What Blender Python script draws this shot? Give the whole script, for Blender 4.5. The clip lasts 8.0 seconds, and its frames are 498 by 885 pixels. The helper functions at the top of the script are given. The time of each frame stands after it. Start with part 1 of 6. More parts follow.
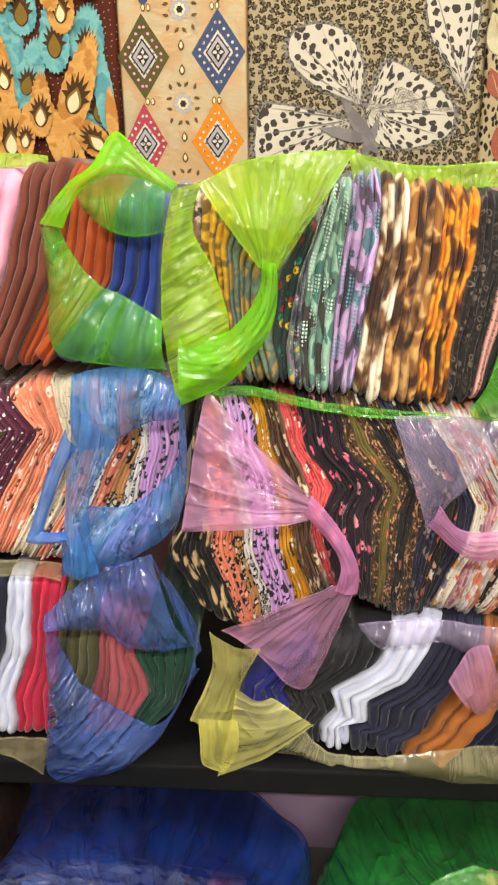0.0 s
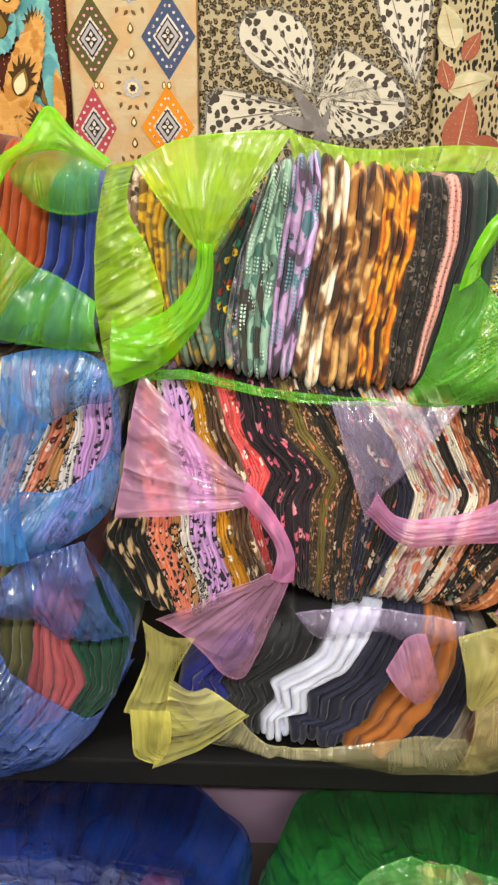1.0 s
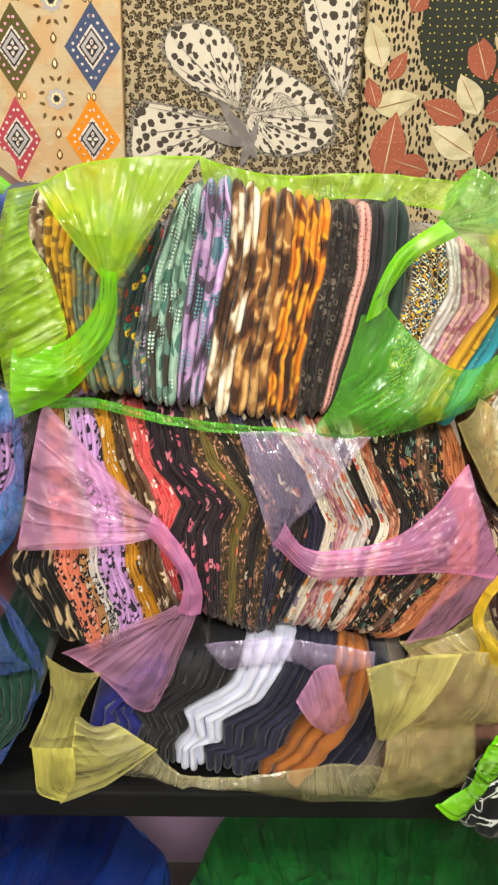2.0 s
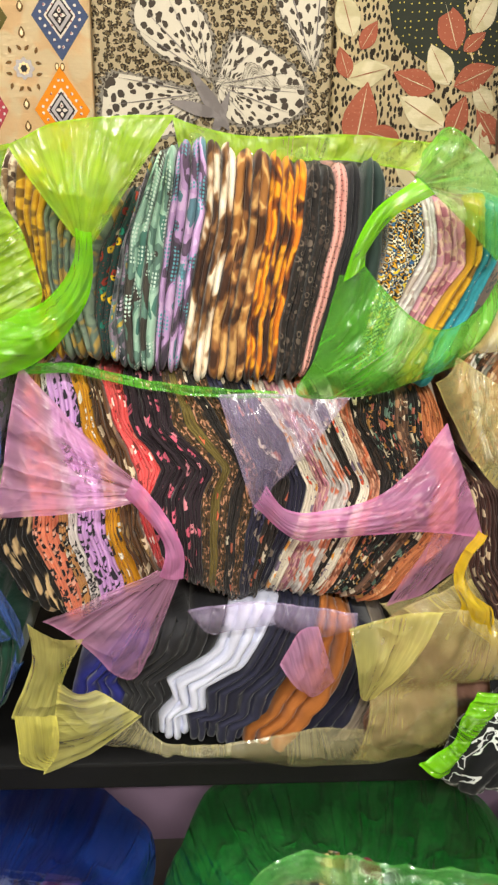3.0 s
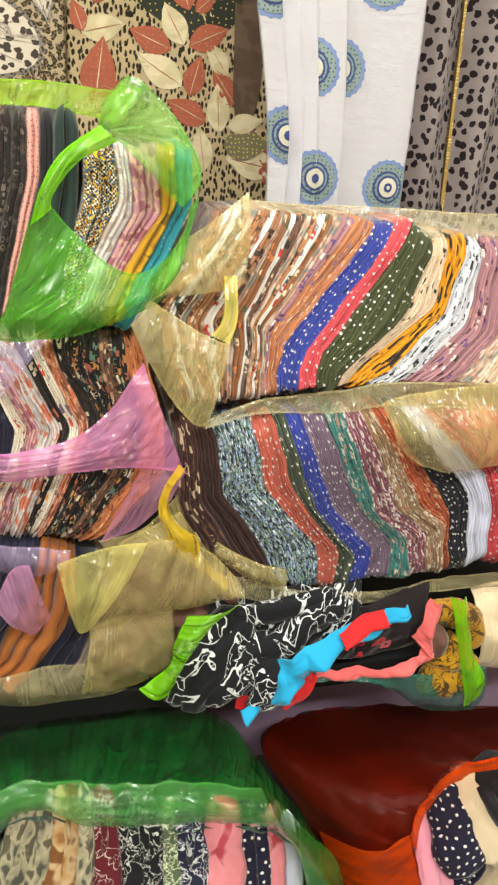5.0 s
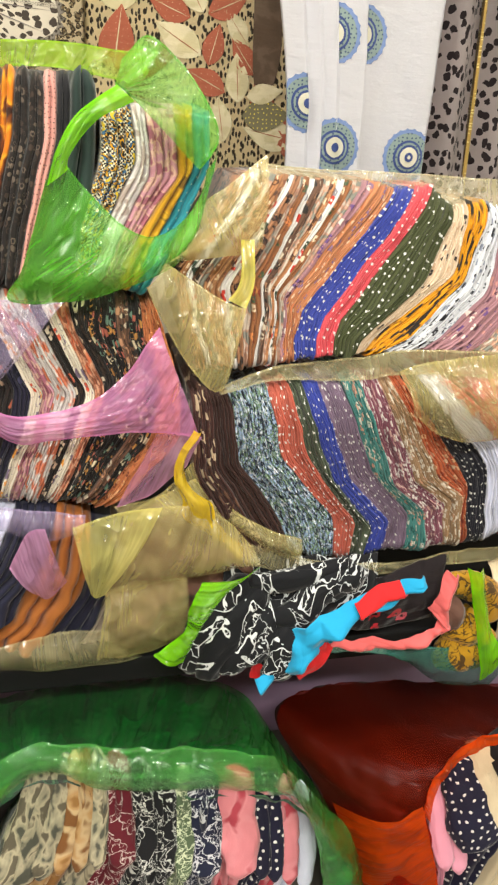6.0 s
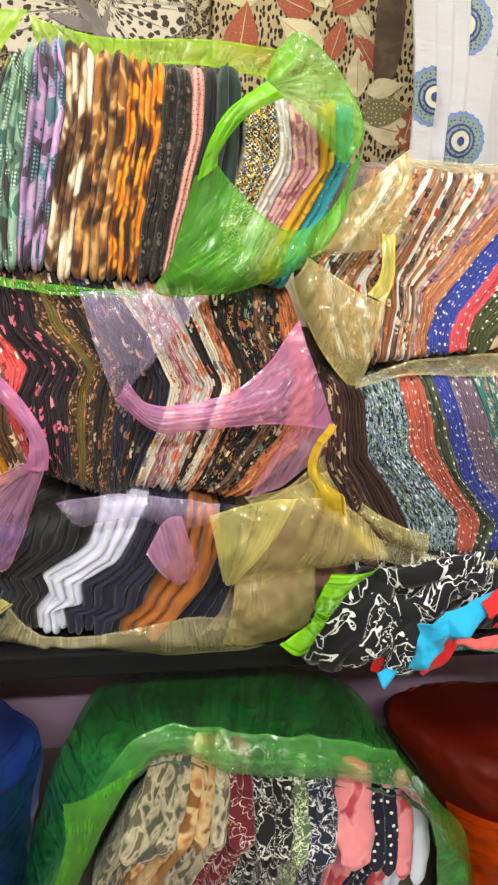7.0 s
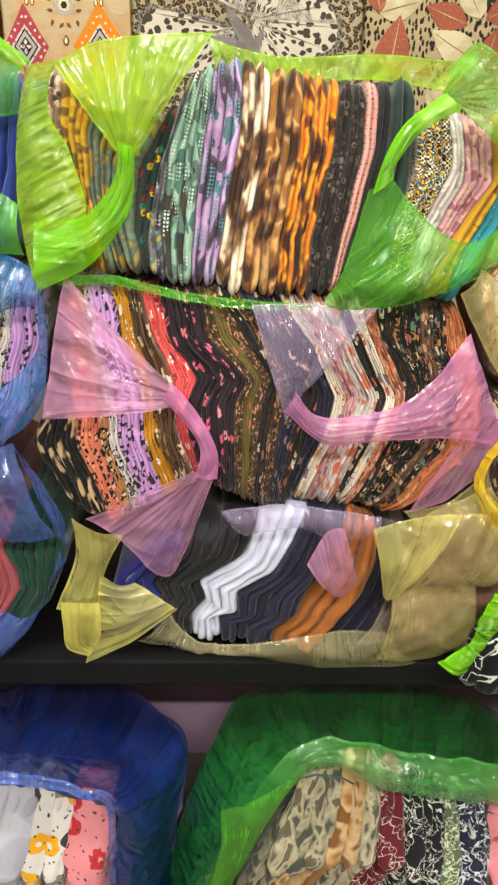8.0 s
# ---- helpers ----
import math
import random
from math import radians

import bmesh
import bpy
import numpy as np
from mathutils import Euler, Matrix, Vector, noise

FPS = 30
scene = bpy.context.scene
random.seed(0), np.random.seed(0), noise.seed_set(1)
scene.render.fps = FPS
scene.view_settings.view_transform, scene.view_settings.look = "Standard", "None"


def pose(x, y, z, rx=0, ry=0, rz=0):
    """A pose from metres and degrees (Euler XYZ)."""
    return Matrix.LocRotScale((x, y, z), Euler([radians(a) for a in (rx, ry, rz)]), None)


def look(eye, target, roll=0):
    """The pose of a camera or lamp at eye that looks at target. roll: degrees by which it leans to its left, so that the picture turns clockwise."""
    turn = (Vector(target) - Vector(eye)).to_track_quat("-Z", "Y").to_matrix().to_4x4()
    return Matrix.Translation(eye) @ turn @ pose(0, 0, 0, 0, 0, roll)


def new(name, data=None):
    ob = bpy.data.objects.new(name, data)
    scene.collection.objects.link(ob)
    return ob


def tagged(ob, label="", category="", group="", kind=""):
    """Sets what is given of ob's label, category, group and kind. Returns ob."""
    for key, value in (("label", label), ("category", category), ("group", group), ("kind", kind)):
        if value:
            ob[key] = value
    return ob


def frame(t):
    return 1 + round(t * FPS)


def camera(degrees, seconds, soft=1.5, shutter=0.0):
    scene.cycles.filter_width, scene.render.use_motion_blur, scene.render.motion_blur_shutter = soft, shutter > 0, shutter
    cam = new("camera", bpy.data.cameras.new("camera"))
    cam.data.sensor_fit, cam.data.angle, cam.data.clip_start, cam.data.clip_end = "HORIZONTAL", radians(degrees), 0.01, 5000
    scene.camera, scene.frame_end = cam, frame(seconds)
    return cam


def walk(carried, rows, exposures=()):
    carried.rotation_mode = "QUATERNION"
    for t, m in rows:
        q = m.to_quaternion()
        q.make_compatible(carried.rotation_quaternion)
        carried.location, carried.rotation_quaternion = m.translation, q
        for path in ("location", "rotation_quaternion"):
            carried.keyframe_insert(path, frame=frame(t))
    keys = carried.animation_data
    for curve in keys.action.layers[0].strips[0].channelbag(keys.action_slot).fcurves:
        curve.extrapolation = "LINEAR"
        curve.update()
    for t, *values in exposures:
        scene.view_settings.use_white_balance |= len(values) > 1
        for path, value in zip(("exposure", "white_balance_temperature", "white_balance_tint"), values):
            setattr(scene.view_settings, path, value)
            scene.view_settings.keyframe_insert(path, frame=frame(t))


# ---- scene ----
# ---- camera ----
cam = camera(35.6, 8.0, soft=2.4)
PATH = [
    (0, (0.07, 0.073, 1.342), (-0.056, 1.942, 0.639), -0.8),
    (0.5, (0.084, 0.073, 1.327), (-0.02, 1.943, 0.627), -0.3),
    (1, (0.113, 0.085, 1.317), (0.06, 1.957, 0.617), 0.4),
    (1.5, (0.174, 0.118, 1.351), (0.177, 1.991, 0.649), 1.1),
    (1.7, (0.184, 0.117, 1.355), (0.202, 1.987, 0.647), 1.3),
    (2.8, (0.15, 0.105, 1.324), (0.259, 1.973, 0.617), 1.6),
    (3, (0.168, 0.105, 1.317), (0.286, 1.965, 0.592), 1.4),
    (3.5, (0.215, 0.081, 1.305), (0.418, 1.933, 0.579), 1.4),
    (4, (0.275, 0.048, 1.307), (0.584, 1.887, 0.586), 2.1),
    (4.5, (0.322, 0.021, 1.313), (0.729, 1.836, 0.577), 3.0),
    (4.7, (0.327, 0.027, 1.309), (0.796, 1.818, 0.554), 3.8),
    (5.25, (0.346, 0.024, 1.289), (0.858, 1.803, 0.514), 4.0),
    (5.8, (0.351, 0.018, 1.27), (0.82, 1.793, 0.476), 3.9),
    (6, (0.34, 0.02, 1.271), (0.799, 1.795, 0.471), 3.9),
    (6.5, (0.301, 0.018, 1.265), (0.694, 1.802, 0.45), 3.7),
    (7, (0.252, 0.024, 1.266), (0.541, 1.826, 0.448), 3.0),
    (7.5, (0.196, 0.032, 1.259), (0.369, 1.851, 0.445), 2.3),
    (8, (0.162, 0.027, 1.263), (0.208, 1.862, 0.468), 1.1),
]
walk(cam, [(t, look(eye, target, roll)) for t, eye, target, roll in PATH])
scene.view_settings.exposure = 0.03

# ---- world, lamps ----
world = bpy.data.worlds.new("shop_air")
scene.world = world
world.use_nodes = True
world.node_tree.nodes["Background"].inputs[0].default_value = (0.9, 0.93, 1.0, 1)
world.node_tree.nodes["Background"].inputs[1].default_value = 0.15


def tube_light(x, y, z, length, watts, colour):
    """A ceiling batten: housing, glowing tube and the lamp that shines from it."""
    root = tagged(new("ceiling_light"), "white ceiling batten with a bright warm tube", "lamp", "ceiling lights")
    root.location = (x, y, z)
    bm = bmesh.new()
    bmesh.ops.create_cube(bm, size=1, matrix=Matrix.Translation((0, 0, 0.03)) @ Matrix.Diagonal((length, 0.09, 0.05, 1)))
    part("housing", bm, MAT["white_paint"], root)
    bm = bmesh.new()
    bmesh.ops.create_cone(bm, segments=16, radius1=0.014, radius2=0.014, depth=length - 0.06, cap_ends=True,
                          matrix=Matrix.Translation((0, 0, -0.012)) @ Matrix.Rotation(radians(90), 4, "Y"))
    part("tube", bm, MAT["tube_glow"], root)
    data = bpy.data.lights.new("tube_lamp", "AREA")
    data.shape, data.size, data.size_y, data.energy, data.color = "RECTANGLE", length, 0.07, watts, colour
    lamp = new("tube_lamp", data)
    lamp.location = (x, y, z - 0.03)
    return root


# ---- materials ----
MAT = {}


def lin(h):
    v = [int(h[i:i + 2], 16) / 255 for i in (0, 2, 4)]
    return tuple(a / 12.92 if a <= 0.04045 else ((a + 0.055) / 1.055) ** 2.4 for a in v) + (1.0,)


class Net:
    """A short hand for node trees."""

    def __init__(self, name):
        self.mat = bpy.data.materials.new(name)
        self.mat.use_nodes = True
        self.tree = self.mat.node_tree
        self.tree.nodes.clear()
        self.out = self.add("ShaderNodeOutputMaterial")

    def add(self, kind, props=None, **ins):
        n = self.tree.nodes.new(kind)
        props = props or {}
        if "operation" in props:
            n.operation = props["operation"]
        if "data_type" in props:
            n.data_type, n.blend_type = props["data_type"], props["blend_type"]
        if "voronoi_dimensions" in props:
            n.voronoi_dimensions = props["voronoi_dimensions"]
        if "feature" in props:
            n.feature = props["feature"]
        for k, v in ins.items():
            self.put(n, k, v)
        return n

    def put(self, n, k, v):
        sock = n.inputs[int(k[1:])] if k[0] == "i" and k[1:].isdigit() else n.inputs[k.replace("_", " ")]
        if isinstance(v, bpy.types.NodeSocket):
            self.tree.links.new(v, sock)
        else:
            sock.default_value = v

    def math(self, op, a, b=0.0, c=0.0):
        return self.add("ShaderNodeMath", {"operation": op}, i0=a, i1=b, i2=c).outputs[0]

    def mix(self, f, a, b, how="MIX"):
        n = self.add("ShaderNodeMix", {"data_type": "RGBA", "blend_type": how})
        for i, v in ((0, f), (6, a), (7, b)):
            self.put(n, "i%d" % i, v)
        return n.outputs[2]

    def noise(self, vec, scale, detail=3.0, rough=0.55, distort=0.0):
        n = self.add("ShaderNodeTexNoise", Vector=vec, Scale=scale, Detail=detail, Roughness=rough, Distortion=distort)
        return n.outputs[0], n.outputs[1]

    def ramp(self, f, stops, how="LINEAR"):
        n = self.add("ShaderNodeValToRGB", Fac=f)
        n.color_ramp.interpolation = how
        e = n.color_ramp.elements
        while len(e) < len(stops):
            e.new(0.5)
        for i, (p, col) in enumerate(stops):
            e[i].position, e[i].color = p, col
        return n.outputs[0]

    def shift(self, vec, amount):
        return self.add("ShaderNodeVectorMath", {"operation": "ADD"}, i0=vec, i1=amount).outputs[0]

    def scale(self, vec, xyz):
        return self.add("ShaderNodeVectorMath", {"operation": "MULTIPLY"}, i0=vec, i1=xyz).outputs[0]


GREY = lambda v: (v, v, v, 1.0)


def cloth_mat(name, kind, base, inks=(), size=0.02, rough=0.8, stretch=1.0, sheen=0.25, radius=0.2, bare=0.4, grid="", faded=0.28, layered=True):
    """Woven cloth with a printed pattern, laid out by the UVs in metres."""
    n = Net(name)
    base = lin(base)
    inks = [lin(i) for i in inks]
    uv = n.add("ShaderNodeUVMap").outputs[0]
    rnd = n.add("ShaderNodeObjectInfo").outputs["Random"]
    place = n.shift(uv, n.scale(n.add("ShaderNodeCombineXYZ", X=rnd, Y=rnd).outputs[0], (3.1, 7.7, 0)))
    vec = n.scale(place, (1 / size, stretch / size, 1 / size))
    wob = n.noise(vec, 1.6, 2)[1]
    bent = n.add("ShaderNodeVectorMath", {"operation": "MULTIPLY_ADD"}, i0=wob, i1=(0.55, 0.55, 0.0), i2=vec).outputs[0]
    col = base
    if kind == "dots":
        v = n.add("ShaderNodeTexVoronoi", {"voronoi_dimensions": "2D"}, Vector=vec, Scale=1.0, Randomness=0.45)
        m = n.math("LESS_THAN", v.outputs["Distance"], radius)
        col = n.mix(m, base, inks[0])
    elif kind == "spots":
        v = n.add("ShaderNodeTexVoronoi", {"voronoi_dimensions": "2D"}, Vector=bent, Scale=1.0, Randomness=0.8)
        lim = n.math("MULTIPLY_ADD", n.noise(vec, 0.9, 1)[0], 0.5, radius - 0.14)
        col = n.mix(n.math("LESS_THAN", v.outputs["Distance"], lim), base, inks[0])
    elif kind == "floral":
        v = n.add("ShaderNodeTexVoronoi", {"voronoi_dimensions": "2D"}, Vector=bent, Scale=1.0, Randomness=0.95)
        m = n.math("LESS_THAN", v.outputs["Distance"], 0.36)
        sep = n.add("ShaderNodeSeparateColor", Color=v.outputs["Color"])
        pick = sep.outputs[0]
        m = n.math("MULTIPLY", n.math("LESS_THAN", v.outputs["Distance"], 0.33), n.math("GREATER_THAN", sep.outputs[1], bare))
        k = len(inks)
        ink = n.ramp(pick, [(i / k, c) for i, c in enumerate(inks)], "CONSTANT")
        col = n.mix(m, base, ink)
        core = n.math("LESS_THAN", v.outputs["Distance"], 0.1)
        col = n.mix(core, col, base)
        w = n.add("ShaderNodeTexVoronoi", {"voronoi_dimensions": "2D"}, Vector=bent, Scale=2.7, Randomness=1.0)
        m2 = n.math("LESS_THAN", w.outputs["Distance"], 0.1)
        col = n.mix(m2, col, inks[-1])
    elif kind == "leopard":
        v = n.add("ShaderNodeTexVoronoi", {"voronoi_dimensions": "2D"}, Vector=bent, Scale=1.0, Randomness=0.9)
        d = v.outputs["Distance"]
        gap = n.noise(vec, 2.6, 1)[0]
        ring = n.math("MULTIPLY", n.math("LESS_THAN", d, 0.46), n.math("GREATER_THAN", d, 0.2))
        ring = n.math("MULTIPLY", ring, n.math("GREATER_THAN", gap, 0.42))
        field = n.math("GREATER_THAN", n.noise(n.shift(vec, (3.0, 8.0, 0.0)), 0.3, 1)[0], 0.3 + 0.4 * bare)
        ring = n.math("MULTIPLY", ring, field)
        col = n.mix(n.math("MULTIPLY", field, n.math("LESS_THAN", d, 0.24)), base, inks[-1])
        col = n.mix(ring, col, inks[0])
    elif kind == "rings":
        v = n.add("ShaderNodeTexVoronoi", {"voronoi_dimensions": "2D"}, Vector=bent, Scale=1.0, Randomness=0.7)
        d = v.outputs["Distance"]
        pick = n.add("ShaderNodeSeparateColor", Color=v.outputs["Color"])
        k = len(inks)
        ink = n.ramp(pick.outputs[0], [(i / k, c) for i, c in enumerate(inks)], "CONSTANT")
        far = n.math("LESS_THAN", d, n.math("MULTIPLY_ADD", pick.outputs[1], 0.2, 0.24))
        near = n.math("MULTIPLY", n.math("LESS_THAN", d, 0.22), n.math("GREATER_THAN", pick.outputs[2], 0.45))
        col = n.mix(far, base, ink)
        col = n.mix(near, col, base)
    elif kind == "patches":
        f = n.noise(vec, 0.8, 2.5, 0.5, 0.3)[0]
        k = len(inks) + 1
        cols = [base, *inks]
        col = n.ramp(f, [(0.0 if i == 0 else 0.34 + 0.32 * i / k, c) for i, c in enumerate(cols)], "CONSTANT" if grid else "EASE")
        if grid:
            # blocks of fine dots over the print
            v = n.add("ShaderNodeTexVoronoi", {"voronoi_dimensions": "2D"}, Vector=n.scale(place, (210.0, 210.0, 1.0)), Scale=1.0, Randomness=0.0)
            block = n.math("GREATER_THAN", n.noise(n.shift(vec, (7.0, 1.0, 0.0)), 1.1, 1)[0], 0.55)
            col = n.mix(n.math("MULTIPLY", block, n.math("LESS_THAN", v.outputs["Distance"], 0.33)), col, lin(grid))
    elif kind == "tweed":
        f = n.noise(vec, 2.2, 4, 0.7)[1]
        s = n.add("ShaderNodeSeparateColor", Color=f)
        k = len(inks)
        ink = n.ramp(s.outputs[1], [(0.32 + 0.36 * i / k, c) for i, c in enumerate(inks)], "CONSTANT")
        col = n.mix(n.ramp(s.outputs[0], [(0.45, GREY(0)), (0.5, GREY(1))]), base, ink)
    elif kind == "stripes":
        f = n.add("ShaderNodeSeparateXYZ", Vector=bent).outputs[1]
        pick = n.math("FRACT", n.math("MULTIPLY", f, 0.5))
        k = len(inks) + 1
        col = n.ramp(pick, [(i / k, c) for i, c in enumerate([base, *inks])], "CONSTANT")
    elif kind == "check":
        ch = n.add("ShaderNodeTexChecker", Vector=n.scale(vec, (3.0, 3.0, 3.0)), Scale=1.0, Color1=base, Color2=inks[0]).outputs[0]
        f = n.noise(vec, 0.9, 1)[0]
        k = len(inks)
        big = n.ramp(f, [(0.0 if i == 0 else 0.36 + 0.3 * i / k, c) for i, c in enumerate(inks)], "CONSTANT")
        m = n.ramp(n.noise(n.shift(vec, (5.0, 3.0, 0)), 1.3, 1)[0], [(0.5, GREY(0)), (0.53, GREY(1))])
        col = n.mix(m, big, ch)
    elif kind == "vines":
        f = n.noise(vec, 0.75, 2.0, 0.45, 0.8)[0]
        m = n.math("LESS_THAN", n.math("ABSOLUTE", n.math("SUBTRACT", f, 0.5)), radius * 0.12)
        g = n.noise(n.shift(vec, (9.0, 4.0, 0.0)), 1.9, 2.0, 0.45, 0.6)[0]
        m = n.math("MAXIMUM", m, n.math("MULTIPLY", n.math("LESS_THAN", n.math("ABSOLUTE", n.math("SUBTRACT", g, 0.5)), radius * 0.14), n.math("GREATER_THAN", f, 0.5)))
        col = n.mix(m, base, inks[0])
    if layered:
        # each folded layer has faded by itself
        row = n.math("FLOOR", n.math("DIVIDE", n.math("ADD", n.add("ShaderNodeSeparateXYZ", Vector=uv).outputs[1], 0.3), 0.61))
        tone = n.add("ShaderNodeTexWhiteNoise", Vector=n.add("ShaderNodeCombineXYZ", X=row, Y=n.math("MULTIPLY", rnd, 91.0)).outputs[0]).outputs[0]
        col = n.mix(0.42, col, n.ramp(tone, [(0.0, GREY(0.35)), (0.6, GREY(1.0))]), "MULTIPLY")
    # fading and dust at a large scale, thread at a small one
    fade = n.noise(place, 9.0, 3)[0]
    col = n.mix(faded, col, n.ramp(fade, [(0.3, GREY(0.45)), (0.7, GREY(1.0))]), "MULTIPLY")
    thread = n.noise(n.scale(place, (900.0, 1400.0, 1.0)), 1.0, 1)[0]
    col = n.mix(0.18, col, n.ramp(thread, [(0.3, GREY(0.55)), (0.7, GREY(1.0))]), "MULTIPLY")
    crease = n.noise(n.scale(place, (26.0, 70.0, 1.0)), 1.0, 4, 0.6)[0]
    b = n.add("ShaderNodeBump", Strength=0.5, Distance=0.004, Height=crease)
    b2 = n.add("ShaderNodeBump", Strength=0.25, Distance=0.0006, Height=thread, Normal=b.outputs[0])
    p = n.add("ShaderNodeBsdfPrincipled", Base_Color=col, Roughness=rough, Normal=b2.outputs[0])
    p.inputs["Sheen Weight"].default_value = sheen
    p.inputs["Sheen Roughness"].default_value = 0.4
    p.inputs["Specular IOR Level"].default_value = 0.3
    n.put(n.out, "Surface", p.outputs[0])
    MAT[name] = n.mat
    return n.mat


def film_mat(name, colour, body, tint=0.75, rough=0.14, crinkle=1.0, shine=1.0, haze=0.4):
    """Thin carrier-bag film: tinted see-through, a milky body and a glossy crinkled skin."""
    n = Net(name)
    c = lin(colour)
    uv = n.add("ShaderNodeUVMap").outputs[0]
    rnd = n.add("ShaderNodeObjectInfo").outputs["Random"]
    place = n.shift(uv, n.scale(n.add("ShaderNodeCombineXYZ", X=rnd, Y=rnd).outputs[0], (5.3, 2.9, 0)))
    long_creases = n.noise(n.scale(place, (46.0, 3.0, 1.0)), 1.0, 2, 0.5, 0.2)[0]
    thin = n.noise(n.scale(place, (130.0, 7.0, 1.0)), 1.0, 2, 0.5, 0.3)[0]
    bends = n.noise(n.scale(place, (21.0, 13.0, 1.0)), 1.0, 2, 0.45, 0.5)[0]

    def crease(f, sharp):
        return n.math("POWER", n.math("SUBTRACT", 1.0, n.math("ABSOLUTE", n.math("MULTIPLY_ADD", f, 2.0, -1.0))), sharp)

    b = n.add("ShaderNodeBump", Strength=min(1.0, 0.3 * crinkle), Distance=0.006, Height=crease(long_creases, 8.0))
    b = n.add("ShaderNodeBump", Strength=min(1.0, 0.22 * crinkle), Distance=0.008, Height=crease(bends, 10.0), Normal=b.outputs[0])
    b = n.add("ShaderNodeBump", Strength=min(1.0, 0.2 * crinkle), Distance=0.0014, Height=crease(thin, 7.0), Normal=b.outputs[0])
    through_col = tuple(1 - tint * (1 - v ** 0.55) for v in c[:3]) + (1.0,)
    plain = n.add("ShaderNodeBsdfTransparent", Color=through_col)
    hazy = n.add("ShaderNodeBsdfRefraction", Color=through_col, Roughness=0.22, IOR=1.12)
    clear = n.add("ShaderNodeMixShader", Fac=haze)
    n.put(clear, "i1", plain.outputs[0]), n.put(clear, "i2", hazy.outputs[0])
    diff = n.add("ShaderNodeBsdfDiffuse", Color=c, Normal=b.outputs[0])
    trans = n.add("ShaderNodeBsdfTranslucent", Color=c)
    milk = n.add("ShaderNodeMixShader", Fac=0.45)
    n.put(milk, "i1", diff.outputs[0]), n.put(milk, "i2", trans.outputs[0])
    cloudy = n.noise(n.scale(place, (22.0, 9.0, 1.0)), 1.0, 3)[0]
    pulls = n.noise(n.scale(place, (170.0, 4.0, 1.0)), 1.0, 2, 0.5, 0.25)[0]
    gate = n.ramp(n.noise(n.shift(place, n.add("ShaderNodeCombineXYZ", X=3.1, Y=7.7).outputs[0]), 8.0, 2)[0], [(0.42, GREY(0.0)), (0.66, GREY(1.0))])
    streaks = n.math("MULTIPLY", crease(pulls, 8.0), gate)
    dense = n.math("MULTIPLY_ADD", streaks, 0.6 * body * (1.0 - body), n.ramp(cloudy, [(0.3, GREY(body * 0.66)), (0.72, GREY(min(1, body * 1.35)))]))
    mixed = n.add("ShaderNodeMixShader", Fac=dense)
    n.put(mixed, "i1", clear.outputs[0]), n.put(mixed, "i2", milk.outputs[0])
    fres = n.add("ShaderNodeFresnel", IOR=1.5, Normal=b.outputs[0]).outputs[0]
    gloss = n.add("ShaderNodeBsdfGlossy", Roughness=rough, Normal=b.outputs[0], Color=(1, 1, 1, 1))
    skin = n.add("ShaderNodeMixShader", Fac=n.math("MINIMUM", n.math("MULTIPLY", fres, shine * 0.62), 0.8))
    n.put(skin, "i1", mixed.outputs[0]), n.put(skin, "i2", gloss.outputs[0])
    n.put(n.out, "Surface", skin.outputs[0])
    MAT[name] = n.mat
    return n.mat


def solid_mat(name, colour, rough=0.6, vary=0.2, scale=14.0, bump=0.15, glow=0.0, sheen=0.5):
    n = Net(name)
    pos = n.add("ShaderNodeTexCoord").outputs["Object"]
    a = n.noise(pos, scale, 4, 0.6)[0]
    f = n.noise(pos, scale * 14, 3, 0.6)[0]
    col = n.mix(vary, lin(colour), n.ramp(a, [(0.3, GREY(0.3)), (0.72, GREY(1.0))]), "MULTIPLY")
    b = n.add("ShaderNodeBump", Strength=bump, Distance=0.002, Height=f)
    p = n.add("ShaderNodeBsdfPrincipled", Base_Color=col, Normal=b.outputs[0], Roughness=n.math("MULTIPLY_ADD", a, 0.2, rough - 0.1))
    p.inputs["Specular IOR Level"].default_value = sheen
    if glow:
        p.inputs["Emission Color"].default_value = (1, 0.93, 0.8, 1)
        p.inputs["Emission Strength"].default_value = glow
    n.put(n.out, "Surface", p.outputs[0])
    MAT[name] = n.mat
    return n.mat


solid_mat("white_paint", "e8e6e0", 0.5)
solid_mat("tube_glow", "ffffff", 0.5, glow=6.0)
solid_mat("wall_paint", "cfc6b4", 0.8)
solid_mat("lilac_paint", "a488a4", 0.7, 0.25, 6.0)
solid_mat("floor_tile", "6e6860", 0.45)
solid_mat("black_board", "0b0b0d", 0.75, 0.3, 10.0, sheen=0.3)
solid_mat("rail_steel", "a8a8a8", 0.3)
# plain cloths
for key, col in (("pink_plain", "f2a7c0"), ("maroon_plain", "6e3626"), ("rust_plain", "ac4818"), ("royal_plain", "1e3484"), ("bottle_plain", "20302c"),
                 ("black_plain", "1c1b1f"), ("navy_plain", "23243a"), ("white_plain", "dfe3fa"), ("crimson_plain", "d32a4e"), ("olive_plain", "5c5a38"),
                 ("rose_plain", "b85a62"), ("pine_plain", "1e4a38"), ("copper_plain", "a8642c"), ("taupe_plain", "a89a8c"), ("blueink_plain", "1f2478"),
                 ("brown_plain", "6e4e42"), ("cream_plain", "e0cfae"), ("darkbrown_plain", "3c2420"), ("sky_plain", "1f9fd0"), ("coral_plain", "e86a6a"),
                 ("charcoal_plain", "26262a"), ("black_matt", "15130f"), ("mustard_plain", "c8941c")):
    cloth_mat(key, "plain", col)
